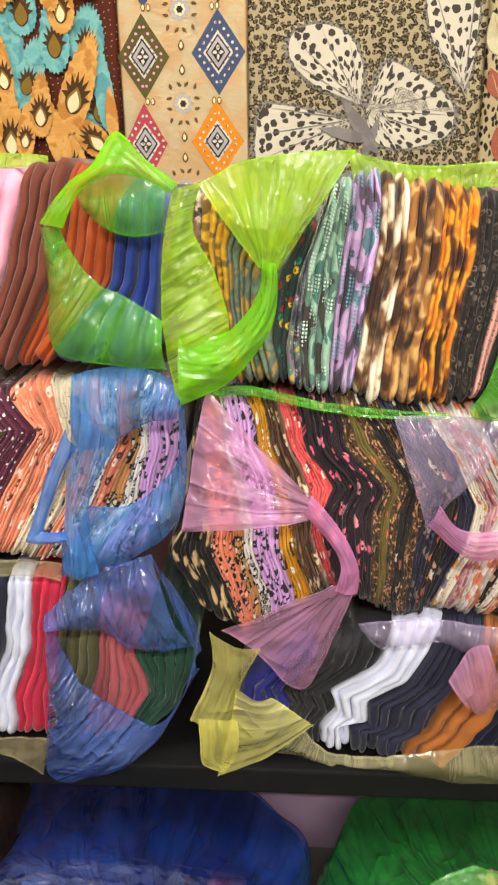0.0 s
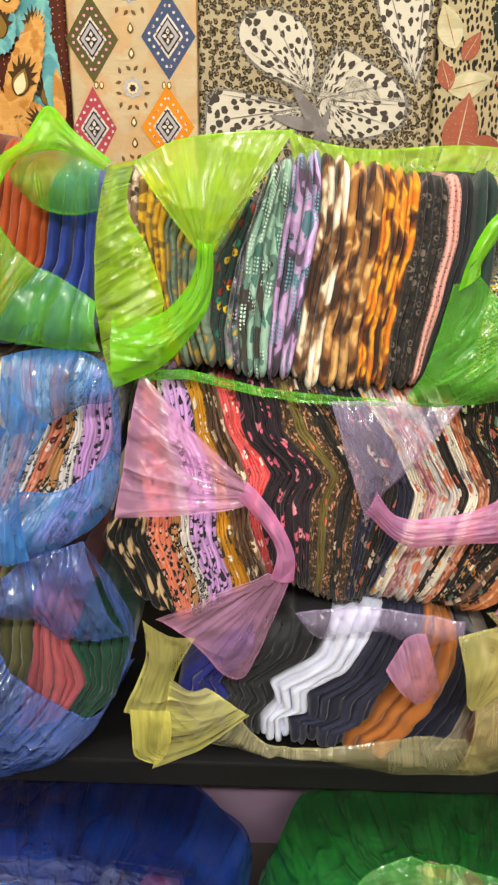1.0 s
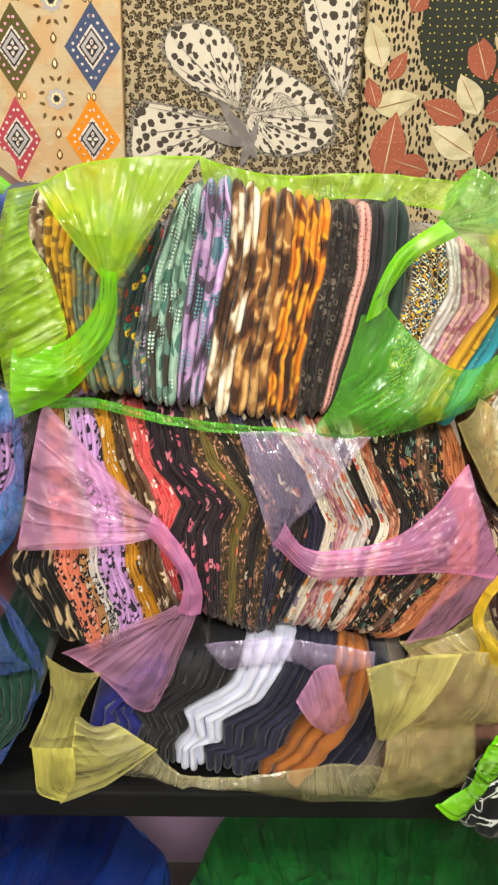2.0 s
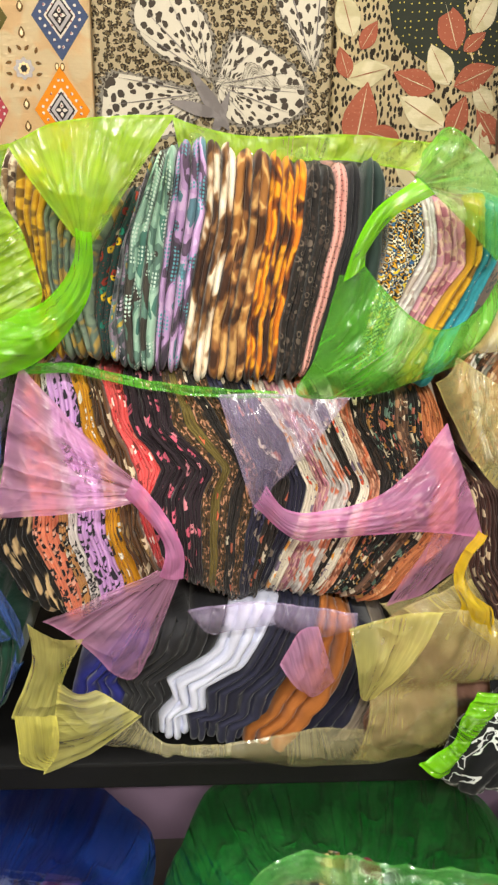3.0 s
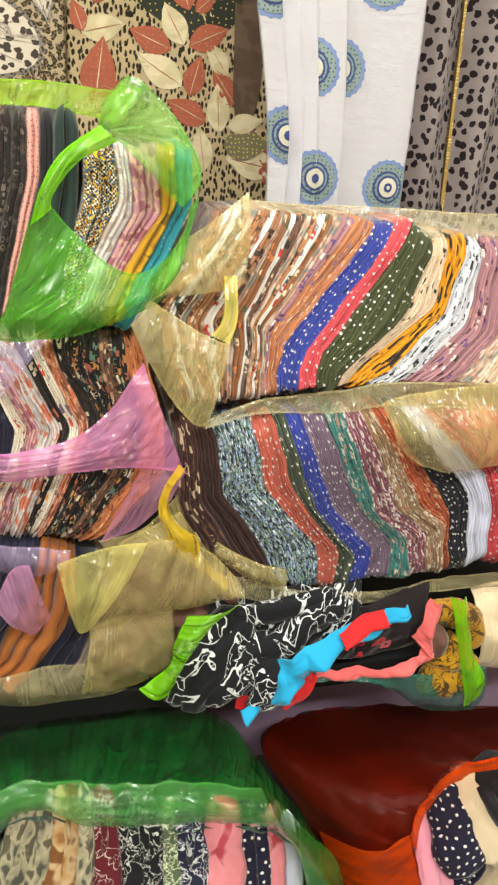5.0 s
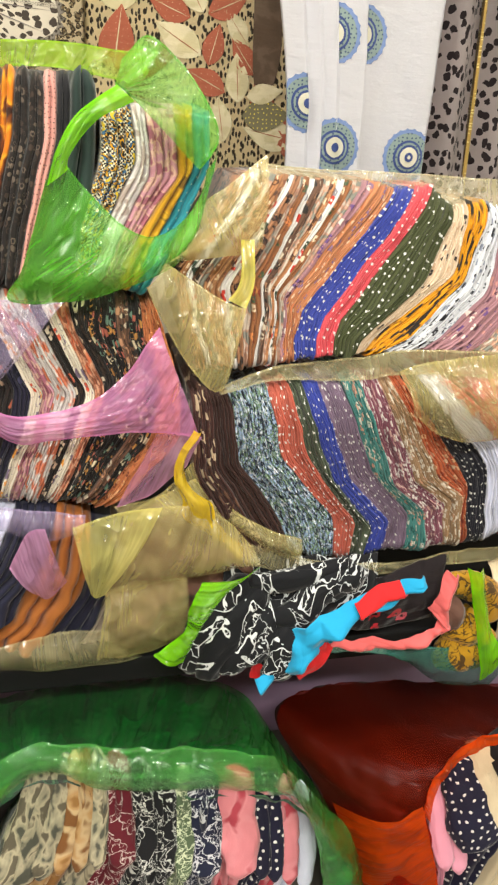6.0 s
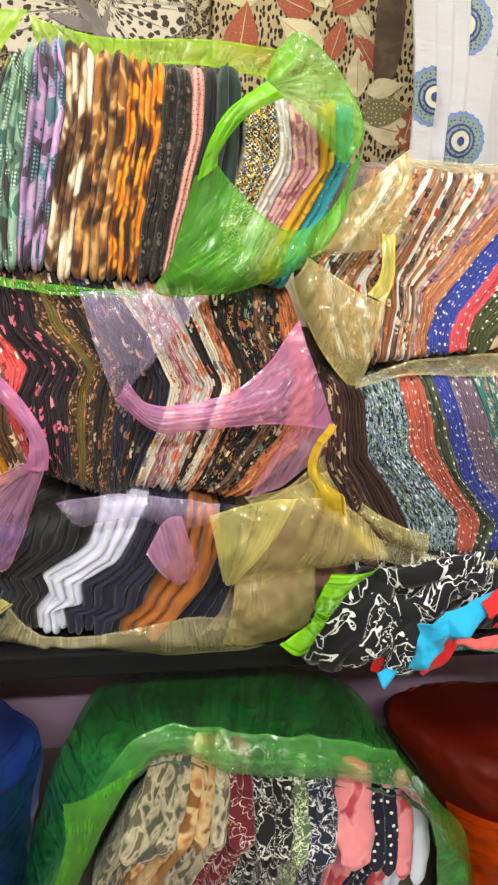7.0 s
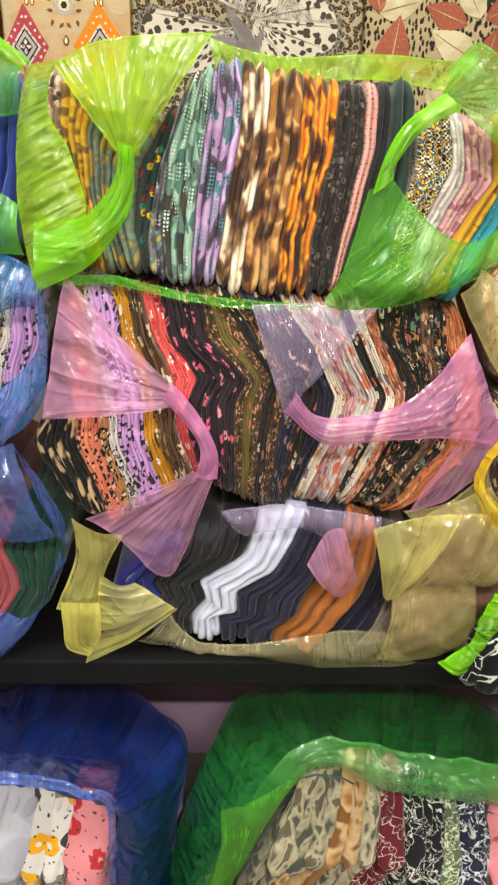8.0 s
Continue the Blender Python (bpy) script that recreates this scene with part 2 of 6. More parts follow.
cloth_mat("brown_white_leaf", "patches", "3a2a20", ("8a6a50", "d8c4a8", "4a3428"), 0.014)
cloth_mat("mustard_print", "patches", "5a4010", ("c8941c", "d8a828", "7a5a20"), 0.016, stretch=0.4)
cloth_mat("greygreen_print", "patches", "4a5a50", ("7a8a78", "5a6a60", "b09048"), 0.02)
cloth_mat("teal_yellow_print", "floral", "1e3a38", ("e0b820", "18806a", "d8d0b0", "a03020"), 0.014)
cloth_mat("grey_multi", "patches", "22282c", ("3c4448", "7a6c7c", "587670", "b89c38"), 0.022, stretch=1.2, grid="c0b0c0")
cloth_mat("mint_print", "patches", "3c3630", ("5c7c70", "93b8a4", "a6c8b4", "4c7c70"), 0.045, stretch=1.7, grid="d0e4d6")
cloth_mat("lilac_print", "patches", "3c3240", ("5c4860", "b490c0", "c8a6d0", "587c8c"), 0.045, stretch=1.7, grid="5898a4")
cloth_mat("cow_print", "patches", "2e1a10", ("3a2010", "7a5430", "e2cdb0", "ece2d0"), 0.042, stretch=1.5)
cloth_mat("tan_print", "patches", "2a160c", ("3a1e0c", "84542a", "cfa060", "94602c"), 0.04, stretch=1.5)
cloth_mat("flame_print", "patches", "22100a", ("34180a", "7a3c0c", "e89c20", "d07412"), 0.04, stretch=1.5)
cloth_mat("black_embroidery", "rings", "1c1512", ("44362e", "6a5c50", "30241e"), 0.009)
cloth_mat("pink_lace", "dots", "d89a90", ("3a2420",), 0.006, radius=0.14)
cloth_mat("geo_print", "check", "f0e8d0", ("1c1a18", "e8a818", "1c1c20", "3a70a8", "e0c020"), 0.008)
cloth_mat("grey_white", "patches", "8a8088", ("d8d0d0", "e8e4e0", "b8a8a0"), 0.02)
cloth_mat("mauve_print", "patches", "9a5868", ("c890a0", "d8b0a0", "a06070"), 0.015)
cloth_mat("teal_plain2", "dots", "2c8a9a", ("cfd8c0",), 0.012, radius=0.08)
# middle row
cloth_mat("plum_dots", "dots", "5a2038", ("f0eeea",), 0.0135, radius=0.14)
cloth_mat("peach_floral", "floral", "e08868", ("f4dcd0", "5a2a28", "f0b090"), 0.018)
cloth_mat("cream_black", "floral", "d8c8b0", ("2a2628", "e88858", "f0e8dc", "4a3a38"), 0.018)
cloth_mat("leopard_white", "leopard", "e8e0dc", ("1a1a1e", "a8a0a0"), 0.009)
cloth_mat("lilac_script", "leopard", "d0a0dc", ("2a2430", "d0a0dc"), 0.02, stretch=0.6)
cloth_mat("black_trim", "patches", "161414", ("161414", "1a1614", "1e1816", "d8b888"), 0.03, stretch=2.2)
cloth_mat("salmon_leopard", "leopard", "e88868", ("2a2024", "f0b098"), 0.015, stretch=0.6)
cloth_mat("tan_leopard", "leopard", "c89058", ("1e1a1c", "e8dcc8"), 0.013, stretch=0.6)
cloth_mat("mustard_floral", "floral", "c88a14", ("f4ece0", "4a3a30", "c88a14", "3a3020"), 0.02)
cloth_mat("brown_floral", "floral", "5a3a20", ("8a6a40", "d8c0a0", "4a3018"), 0.022)
cloth_mat("coral_floral", "floral", "e05858", ("f8ece4", "d02030", "f0a090", "7a2828"), 0.02)
cloth_mat("black_floral", "floral", "24141e", ("e08a98", "24141e", "24141e", "d8607a", "24141e"), 0.02, bare=0.3)
cloth_mat("brown_brick", "check", "3a2c1c", ("5a4024", "c89070", "4a3820", "2a2018"), 0.012)
cloth_mat("olive_orange", "floral", "6e5e2c", ("d86a48", "4a3a20", "6e5e2c", "5e5028"), 0.034)
cloth_mat("dark_floral", "floral", "241e1c", ("c8a890", "241e1c", "b86048", "e0d0b8", "3a2c24"), 0.022)
cloth_mat("navy_floral", "floral", "26243a", ("4a4868", "8a7a70", "26243a", "1c1c28"), 0.02)
cloth_mat("ivory_coral", "floral", "e4dac8", ("d8583c", "c8b8a8", "e8a048", "7a6a80"), 0.022)
cloth_mat("grey_coral", "patches", "4a4648", ("c4bcb8", "d8d4d0", "d07858"), 0.02)
cloth_mat("coral_brown", "patches", "6a3a28", ("c86a48", "d8a080", "8a5038"), 0.016)
cloth_mat("black_beads", "rings", "1e1a18", ("d8c8a8", "c08848", "6a8878", "b86858"), 0.014)
cloth_mat("brown_beads", "rings", "6a4c3c", ("d8c8b0", "2a2420", "b88868"), 0.012)
cloth_mat("peach_spots", "floral", "d88858", ("7a4430", "e8b080", "a86040"), 0.012)
# right hand heaps
cloth_mat("brown_leopard", "leopard", "a87858", ("2a1c18", "5a4038"), 0.01)
cloth_mat("peach_beads", "rings", "b07c54", ("5a3828", "e8c8a8", "8a5840"), 0.012)
cloth_mat("white_red_floral", "floral", "e4e0dc", ("c83828", "38483c", "8a8890", "e4e0dc"), 0.02)
cloth_mat("orange_green", "floral", "94603c", ("e8d0b0", "4a5a40", "d88850", "7a3020"), 0.016)
cloth_mat("grey_peach", "patches", "a8a8a0", ("d8c8b8", "c89880", "8a8a80"), 0.016)
cloth_mat("peach_lilac", "floral", "c08058", ("8a6a88", "e8c0a0", "c87850"), 0.016)
cloth_mat("blue_dots", "dots", "3a48a4", ("f0eeea",), 0.0135, radius=0.14)
cloth_mat("coral_dots", "dots", "dc545e", ("f0eeea",), 0.0135, radius=0.14)
cloth_mat("olive_dots", "dots", "464c2c", ("f0eeea",), 0.0135, radius=0.14)
cloth_mat("cream_print", "floral", "d8c0a4", ("3a3430", "c8a888", "f0e4d0"), 0.018)
cloth_mat("mustard_black", "patches", "1e1a18", ("2a2420", "e09810", "e8a418", "d89010"), 0.03)
cloth_mat("white_swirl", "rings", "d8dae0", ("2a2a30", "e4e4ec", "8a90a0"), 0.02)
cloth_mat("mauve_floral", "floral", "a87c84", ("e8d8d0", "5a3a48", "6a4a80", "c89088"), 0.018)
cloth_mat("brown_script", "rings", "4a2c28", ("6a4838", "e0c8a8", "3a201c"), 0.022)
cloth_mat("tweed", "tweed", "20283a", ("eef2fa", "a0b8dc", "7a9878", "e4ecfa"), 0.02)
cloth_mat("salmon_dots", "dots", "c46452", ("f0eeea",), 0.0135, radius=0.14)
cloth_mat("green_dots", "dots", "505a48", ("f0eeea",), 0.0135, radius=0.14)
cloth_mat("mauve_dots", "dots", "7e6a80", ("f0eeea",), 0.0135, radius=0.14)
cloth_mat("teal_floral", "floral", "4c8c88", ("e8e0d0", "d8a08c", "e0dcd0", "1c5a58"), 0.016, bare=0.15)
cloth_mat("berry_white", "floral", "8a5464", ("ece4e0", "d8b0a8", "ece4e0"), 0.02, bare=0.1)
cloth_mat("peach_white", "floral", "a88868", ("ece0d0", "d8a888", "ece0d0"), 0.022, bare=0.1)
cloth_mat("orange_floral", "floral", "c0603c", ("e8b890", "8a3828", "e8c8a8"), 0.014, bare=0.25)
cloth_mat("navy_dots", "dots", "22222e", ("f0eeea",), 0.0135, radius=0.14)
cloth_mat("red_dots", "dots", "d04854", ("f0eeea",), 0.0135, radius=0.14)
# loose and lower
cloth_mat("swirl_black", "vines", "0c0e14", ("e4e8ea",), 0.038, radius=0.11)
cloth_mat("mustard_scribble", "vines", "c8941c", ("5a4018",), 0.02)
cloth_mat("yellow_flower", "floral", "dcd8d4", ("e8a818", "8a8078", "e8a818", "3a3838"), 0.045)
cloth_mat("pink_flower", "floral", "e89098", ("c83038", "8a9060", "d84048", "6a3838"), 0.045)
cloth_mat("white_sprig", "patches", "3a3a44", ("b4b4c4", "c4c4d0", "bcbccc"), 0.06)
cloth_mat("camo_cream", "patches", "2c322e", ("58584e", "a8a088", "c4b89c", "6a6252"), 0.03, stretch=1.8)
cloth_mat("camo_tan", "patches", "5a3a20", ("a87844", "d0a470", "dcbc90", "8a5a30"), 0.04, stretch=1.0)
cloth_mat("wine_vines", "vines", "701c2c", ("e8d4d0",), 0.022, radius=0.11)
cloth_mat("black_vines", "vines", "16161c", ("e4e4e0",), 0.018, radius=0.13)
cloth_mat("sage_vines", "vines", "5a6a50", ("d8e0c0",), 0.01)
cloth_mat("indigo_vines", "vines", "20243e", ("e0e0e8",), 0.018, radius=0.13)
cloth_mat("pink_rose", "patches", "e48a94", ("e48a94", "e48a94", "e8929c", "c04858"), 0.05)
cloth_mat("polka", "dots", "1c1a34", ("f0ece8",), 0.016, radius=0.16)
# wall cloths
cloth_mat("feather_ground", "dots", "7c3c2c", ("f0d890",), 0.012, radius=0.09, layered=False)
cloth_mat("feather_orange", "patches", "c88c44", ("d0964c", "d8a258", "bc7e38"), 0.03, faded=0.12, layered=False)
cloth_mat("feather_teal", "patches", "64a4a6", ("70b0b0", "7cb8b4", "5898a0"), 0.03, faded=0.12, layered=False)
cloth_mat("feather_brown", "plain", "4a3014", layered=False)
cloth_mat("feather_cream", "plain", "ecdcb0", layered=False)
cloth_mat("feather_olive", "plain", "8a6a24", layered=False)
cloth_mat("sprig_line", "plain", "6e4e26", layered=False)
cloth_mat("flower_red", "plain", "d02024", layered=False)
# brown that stands for shade in a fold of the leaf cloth
cloth_mat("fold_shade_brown", "patches", "4a382c", ("5a4838", "6a5848"), 0.03, layered=False)
cloth_mat("gold_leaf", "dots", "7a7458", ("ffe860",), 0.009, radius=0.14, layered=False)
cloth_mat("gold_bead", "dots", "c8a860", ("fff0a0",), 0.006, layered=False)
cloth_mat("sand_sprig", "patches", "ffe2b2", ("ffe8bc", "ffdaa4"), 0.05, faded=0.05, layered=False)
cloth_mat("dia_olive", "plain", "5a5226", layered=False)
cloth_mat("dia_blue", "plain", "465272", layered=False)
cloth_mat("dia_red", "plain", "b44450", layered=False)
cloth_mat("dia_orange", "plain", "e88a14", layered=False)
cloth_mat("dia_white", "dots", "e0d4c8", ("8a4850",), 0.008, layered=False)
cloth_mat("dia_dark", "plain", "2c2a2c", layered=False)
cloth_mat("dia_grey", "plain", "b8b0b0", layered=False)
cloth_mat("leopard_small", "leopard", "e4d2ac", ("463a2c", "8c7858"), 0.0108, bare=-1.0, faded=0.12, layered=False)
cloth_mat("wing", "spots", "d2c8b6", ("453c34",), 0.017, stretch=1.5, faded=0.15, layered=False)
cloth_mat("wing_grey", "patches", "6a6060", ("8a8280", "7a7270"), 0.03, layered=False)
cloth_mat("zebra", "spots", "f0dcae", ("40362a",), 0.0078, stretch=0.5, radius=0.22, faded=0.15, layered=False)
cloth_mat("leaf_red", "dots", "a45a42", ("e0b490",), 0.011, radius=0.06, layered=False)
cloth_mat("leaf_cream", "patches", "b0a47c", ("c8bc94", "d8cca8"), 0.03, layered=False)
cloth_mat("leaf_night", "dots", "2e3228", ("e0c858",), 0.013, radius=0.1, layered=False)
cloth_mat("scarf_white", "plain", "f8f8ff", faded=0.04, layered=False)
cloth_mat("disc_blue", "plain", "7a90c0", layered=False)
cloth_mat("disc_sage", "dots", "8a9c98", ("3c4c70",), 0.007, layered=False)
cloth_mat("disc_navy", "plain", "3c4c84", layered=False)
cloth_mat("disc_cream", "plain", "d8d4c0", layered=False)
cloth_mat("leopard_mauve", "spots", "cfc2c0", ("3a3032",), 0.0135, radius=0.2, stretch=0.6, layered=False)
# bag films
film_mat("film_lime", "b8f024", 0.42, 0.4, 0.12, 1.4, 0.9, 0.65)
film_mat("film_green", "78dc44", 0.38, 0.38, 0.13, 1.2, 0.8, 0.75)
film_mat("film_lime_dense", "94f410", 0.52, 0.5, 0.12, 1.4, 0.9)
film_mat("film_blue", "50a0f4", 0.38, 0.44, 0.12, 1.7, 1.2)
film_mat("film_blue_dense", "3a84f0", 0.55, 0.7)
film_mat("film_indigo", "6890f8", 0.36, 0.36, 0.11, 2.4, 1.9, 0.5)
film_mat("film_pink", "f8b4e4", 0.36, 0.24, 0.13, 1.5, 0.9)
film_mat("film_pink_dense", "f6a0dc", 0.4, 0.32, 0.14, 1.2, 0.8)
film_mat("film_lilac", "d8c4f0", 0.24, 0.2, 0.13, 1.3, 0.9)
film_mat("film_yellow", "fff890", 0.42, 0.16, 0.12, 1.4, 1.6, 0.5)
film_mat("film_lemon", "fff880", 0.5, 0.35, 0.13, 1.4, 1.2)
film_mat("film_amber", "ffdc20", 0.58, 0.45, 0.13, 2.2, 1.5)
film_mat("film_clear", "fff4bc", 0.24, 0.1, 0.12, 1.2, 1.2)
film_mat("film_straw", "fff0a0", 0.27, 0.2, 0.12, 1.2, 1.3, 0.5)
film_mat("film_navy", "3060e0", 0.13, 0.5, 0.11, 2.4, 2.0)
film_mat("film_emerald", "44d85c", 0.25, 0.34, 0.11, 2.4, 2.0, 0.6)
film_mat("film_orange", "d83408", 0.13, 0.75, 0.4, 0.5, 0.4)
film_mat("film_black", "1c1410", 0.9, 0.9, 0.25)
film_mat("film_aqua", "4ab0a0", 0.28, 0.5)
film_mat("film_jade", "74e868", 0.15, 0.32, 0.11, 1.6, 1.6)
cloth_mat("wing_edge", "spots", "8a8276", ("40382f",), 0.007, layered=False)
cloth_mat("navy_bundle", "patches", "080e26", ("101a44", "203684", "122058", "4a74c0"), 0.09, stretch=0.4)
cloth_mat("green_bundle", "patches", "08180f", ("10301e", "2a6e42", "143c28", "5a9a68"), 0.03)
cloth_mat("black_rose", "floral", "1a1014", ("c82c38", "1a1014", "e06070", "1a1014"), 0.03)
# near-black red: dark contents and the shade on them in one colour
cloth_mat("shaded_red_bundle", "patches", "140303", ("1c0605", "260806", "160404"), 0.1)
film_mat("film_orange_dense", "fa5808", 0.6, 0.8, 0.3, 0.9, 0.6)


# ---- shapes ----


def mesh_of(name, bm, mat, smooth=True):
    me = bpy.data.meshes.new(name)
    for f in bm.faces:
        f.smooth = smooth
    bm.to_mesh(me)
    bm.free()
    me.materials.append(mat)
    return me


def part(name, bm, mat, parent, label="", smooth=False):
    """One mesh object, as a part of a thing."""
    ob = new(name, mesh_of(name, bm, mat, smooth))
    ob.parent = parent
    if label:
        ob["label"] = label
    return ob


def box(bm, x0, x1, y0, y1, z0, z1, bevel=0.0):
    made = bmesh.ops.create_cube(bm, size=1, matrix=Matrix.Translation(((x0 + x1) / 2, (y0 + y1) / 2, (z0 + z1) / 2)) @ Matrix.Diagonal((x1 - x0, y1 - y0, z1 - z0, 1)))
    if bevel:
        edges = {e for v in made["verts"] for e in v.link_edges}
        bmesh.ops.bevel(bm, geom=list(edges), offset=bevel, segments=2, affect="EDGES", profile=0.6)


def front(z):
    """How far back the face of the heaped goods stands at a height."""
    return 0.975 + 0.29 * max(0.0, z - 0.86)


def resample(pts, n, curved):
    """n points along a guide line; curved: through a spline, else along the straight legs with softened corners."""
    p = np.array(pts, float)
    k = len(p)
    t = np.linspace(0, k - 1, n)
    i = np.minimum(t.astype(int), k - 2)
    f = (t - i)[:, None]
    if not curved:
        q = p[i] * (1 - f) + p[i + 1] * f
        for _ in range(max(1, n // 60)):
            q[1:-1] = 0.25 * q[:-2] + 0.5 * q[1:-1] + 0.25 * q[2:]
        return q
    a, b, c, d = p[np.maximum(i - 1, 0)], p[i], p[i + 1], p[np.minimum(i + 2, k - 1)]
    return 0.5 * (2 * b + (c - a) * f + (2 * a - 5 * b + 4 * c - d) * f ** 2 + (3 * b - a - 3 * c + d) * f ** 3)


def rough(x, y, z=0.0):
    return noise.noise(Vector((x, y, z)))


SEED = [0]


def folded_fabric(label, mat, left, right, folds, group, off=0.0, depth=0.3, curl=1.0, category="fabric", ragged=0.012, arch=0.0, calm=1.0):
    """One folded length of cloth, its folds facing the aisle, between two guide lines (x, z) from its top to its bottom."""
    SEED[0] += 1
    s = SEED[0] * 3.7
    n, m = 44, folds * 6 + 1
    L, R = resample(left, n, False), resample(right, n, False)
    width = float(np.mean(np.linalg.norm(R - L, axis=1)))
    fold_w = width / folds
    amp = min(0.95 * fold_w, 0.02) * curl
    cuts = np.cumsum([0.0] + [1.0 + 0.75 * rough(s * 1.7, k * 3.9) for k in range(folds)])
    cuts = cuts / cuts[-1]
    groove = 0.003 + 0.35 * amp
    lean = [1.6 * amp * rough(s, k * 5.3) for k in range(folds + 1)]
    bm = bmesh.new()
    uv = bm.loops.layers.uv.new("UVMap")
    grid, coords, run = [], {}, 0.0
    for i in range(n):
        if i:
            run += float(np.linalg.norm(((L[i] + R[i]) - (L[i - 1] + R[i - 1])) / 2))
        way = (L[min(i + 1, n - 1)] + R[min(i + 1, n - 1)] - L[max(i - 1, 0)] - R[max(i - 1, 0)])
        way = way / np.linalg.norm(way)
        side = np.array((-way[1], way[0]))
        end = min(i, n - 1 - i)
        back = (0.020, 0.008, 0.003)[end] if end < 3 else 0.0
        row = []
        for j in range(m):
            k = min(j // 6, folds - 1)
            a = (0.0, 0.09, 0.27, 0.5, 0.73, 0.91, 1.0)[j - 6 * k]
            v = cuts[k] * (1 - a) + cuts[k + 1] * a
            sway = calm * (0.34 * fold_w * rough(s + k * 2.1, run * 14.0) + 0.0025 * rough(s, run * 45.0, k * 1.7))
            edge = min(1.0, 6 * v, 6 * (1 - v))
            p = L[i] * (1 - v) + R[i] * v
            x, z = p[0] + sway * edge, p[1] + ragged * rough(s + k * 3.3, 2.0 + (i > n / 2)) * max(0.0, 1 - end / 9)
            # the end of the bundle is rounded over
            z -= arch * width * (1 - math.sqrt(max(0.0, 1 - (1.92 * v - 0.96) ** 2))) * (max(0.0, 1 - i / 12) - max(0.0, 1 - (n - 1 - i) / 12))
            hump = amp * (max(0.0, 1 - (2 * a - 1) ** 2)) ** 0.45
            y = front(z) - off - hump - lean[k] + (groove if a in (0.0, 1.0) else 0.0) + back + 0.004 * rough(x * 16 + s, z * 16) + 0.0022 * rough(x * 70, z * 45, s)
            # the whole pile gives a little, neighbours together
            x += calm * (0.005 * rough(x * 9.0, z * 22.0, 4.0) + 0.0012 * rough(x * 22.0, z * 60.0, 9.0))
            vert = bm.verts.new((x, y, z))
            shear = p - (L[i] + R[i]) / 2
            coords[vert] = (run + float(shear @ way), float(shear @ side))
            row.append(vert)
        grid.append(row)
    rear = []
    for i in range(n):
        pair = []
        for p, e in ((L[i], 0), (R[i], m - 1)):
            vert = bm.verts.new((p[0], front(p[1]) - off + depth, p[1]))
            coords[vert] = (coords[grid[i][e]][0], coords[grid[i][e]][1] + (depth if e else -depth))
            pair.append(vert)
        rear.append(pair)
    faces = []
    for i in range(n - 1):
        for j in range(m - 1):
            faces.append((grid[i][j], grid[i + 1][j], grid[i + 1][j + 1], grid[i][j + 1]))
        faces.append((rear[i][0], rear[i + 1][0], grid[i + 1][0], grid[i][0]))
        faces.append((grid[i][-1], grid[i + 1][-1], rear[i + 1][1], rear[i][1]))
        faces.append((rear[i][1], rear[i + 1][1], rear[i + 1][0], rear[i][0]))
    faces.append((*grid[0], rear[0][1], rear[0][0]))
    faces.append((rear[-1][0], rear[-1][1], *reversed(grid[-1])))
    index = {v: (i, j) for i, row in enumerate(grid) for j, v in enumerate(row)}
    for f in faces:
        made = bm.faces.new(f)
        inner = len(f) == 4 and all(v in index for v in f)
        k = min(index[v][1] for v in f) // 6 if inner else 0
        for loop in made.loops:
            u, v = coords[loop.vert]
            # every layer shows another stretch of the print
            loop[uv].uv = (u + 0.013 * k, v * 1.15 + k * 0.61) if inner else (u, v)
    ob = new("folded_fabric", mesh_of("folded_fabric", bm, MAT[mat]))
    return tagged(ob, label, category, group)


def pile_steps(group, bounds, cloths, off=0.0, depth=0.3, arch=0.0, calm=1.0, fine=1.0):
    """Cloths side by side between neighbouring guide lines. cloths: (label, materials, pieces, folds of each)."""
    for (lab, mats, pieces, folds), a, b in zip(cloths, bounds, bounds[1:]):
        a, b = np.array(a, float), np.array(b, float)
        folds = max(1, round(folds * fine))
        for k in range(pieces):
            l, r = a + (b - a) * k / pieces, a + (b - a) * (k + 1) / pieces
            yield folded_fabric(lab, mats[k % len(mats)], l, r, folds, group, off + 0.006 * rough(SEED[0] * 1.3, 7.7), depth, arch=arch, calm=calm)


def pile(*args, **kw):
    return list(pile_steps(*args, **kw))


def facets(x, z, s):
    """Flat facets between straight creases, as in crumpled film: -1 to 1."""
    total = 0.0
    for k, (f, w) in enumerate(((11.0, 0.5), (19.0, 0.32), (34.0, 0.18))):
        a = s * 1.7 + k * 2.1
        t = f * (x * math.cos(a) + z * math.sin(a)) + 0.35 * rough(x * 7 + k, z * 7, s) + s
        total += w * (4 * abs(t - math.floor(t) - 0.5) - 1) * (0.25 + 1.1 * abs(rough(x * 9 + s, z * 9, k * 3.0)))
    return total


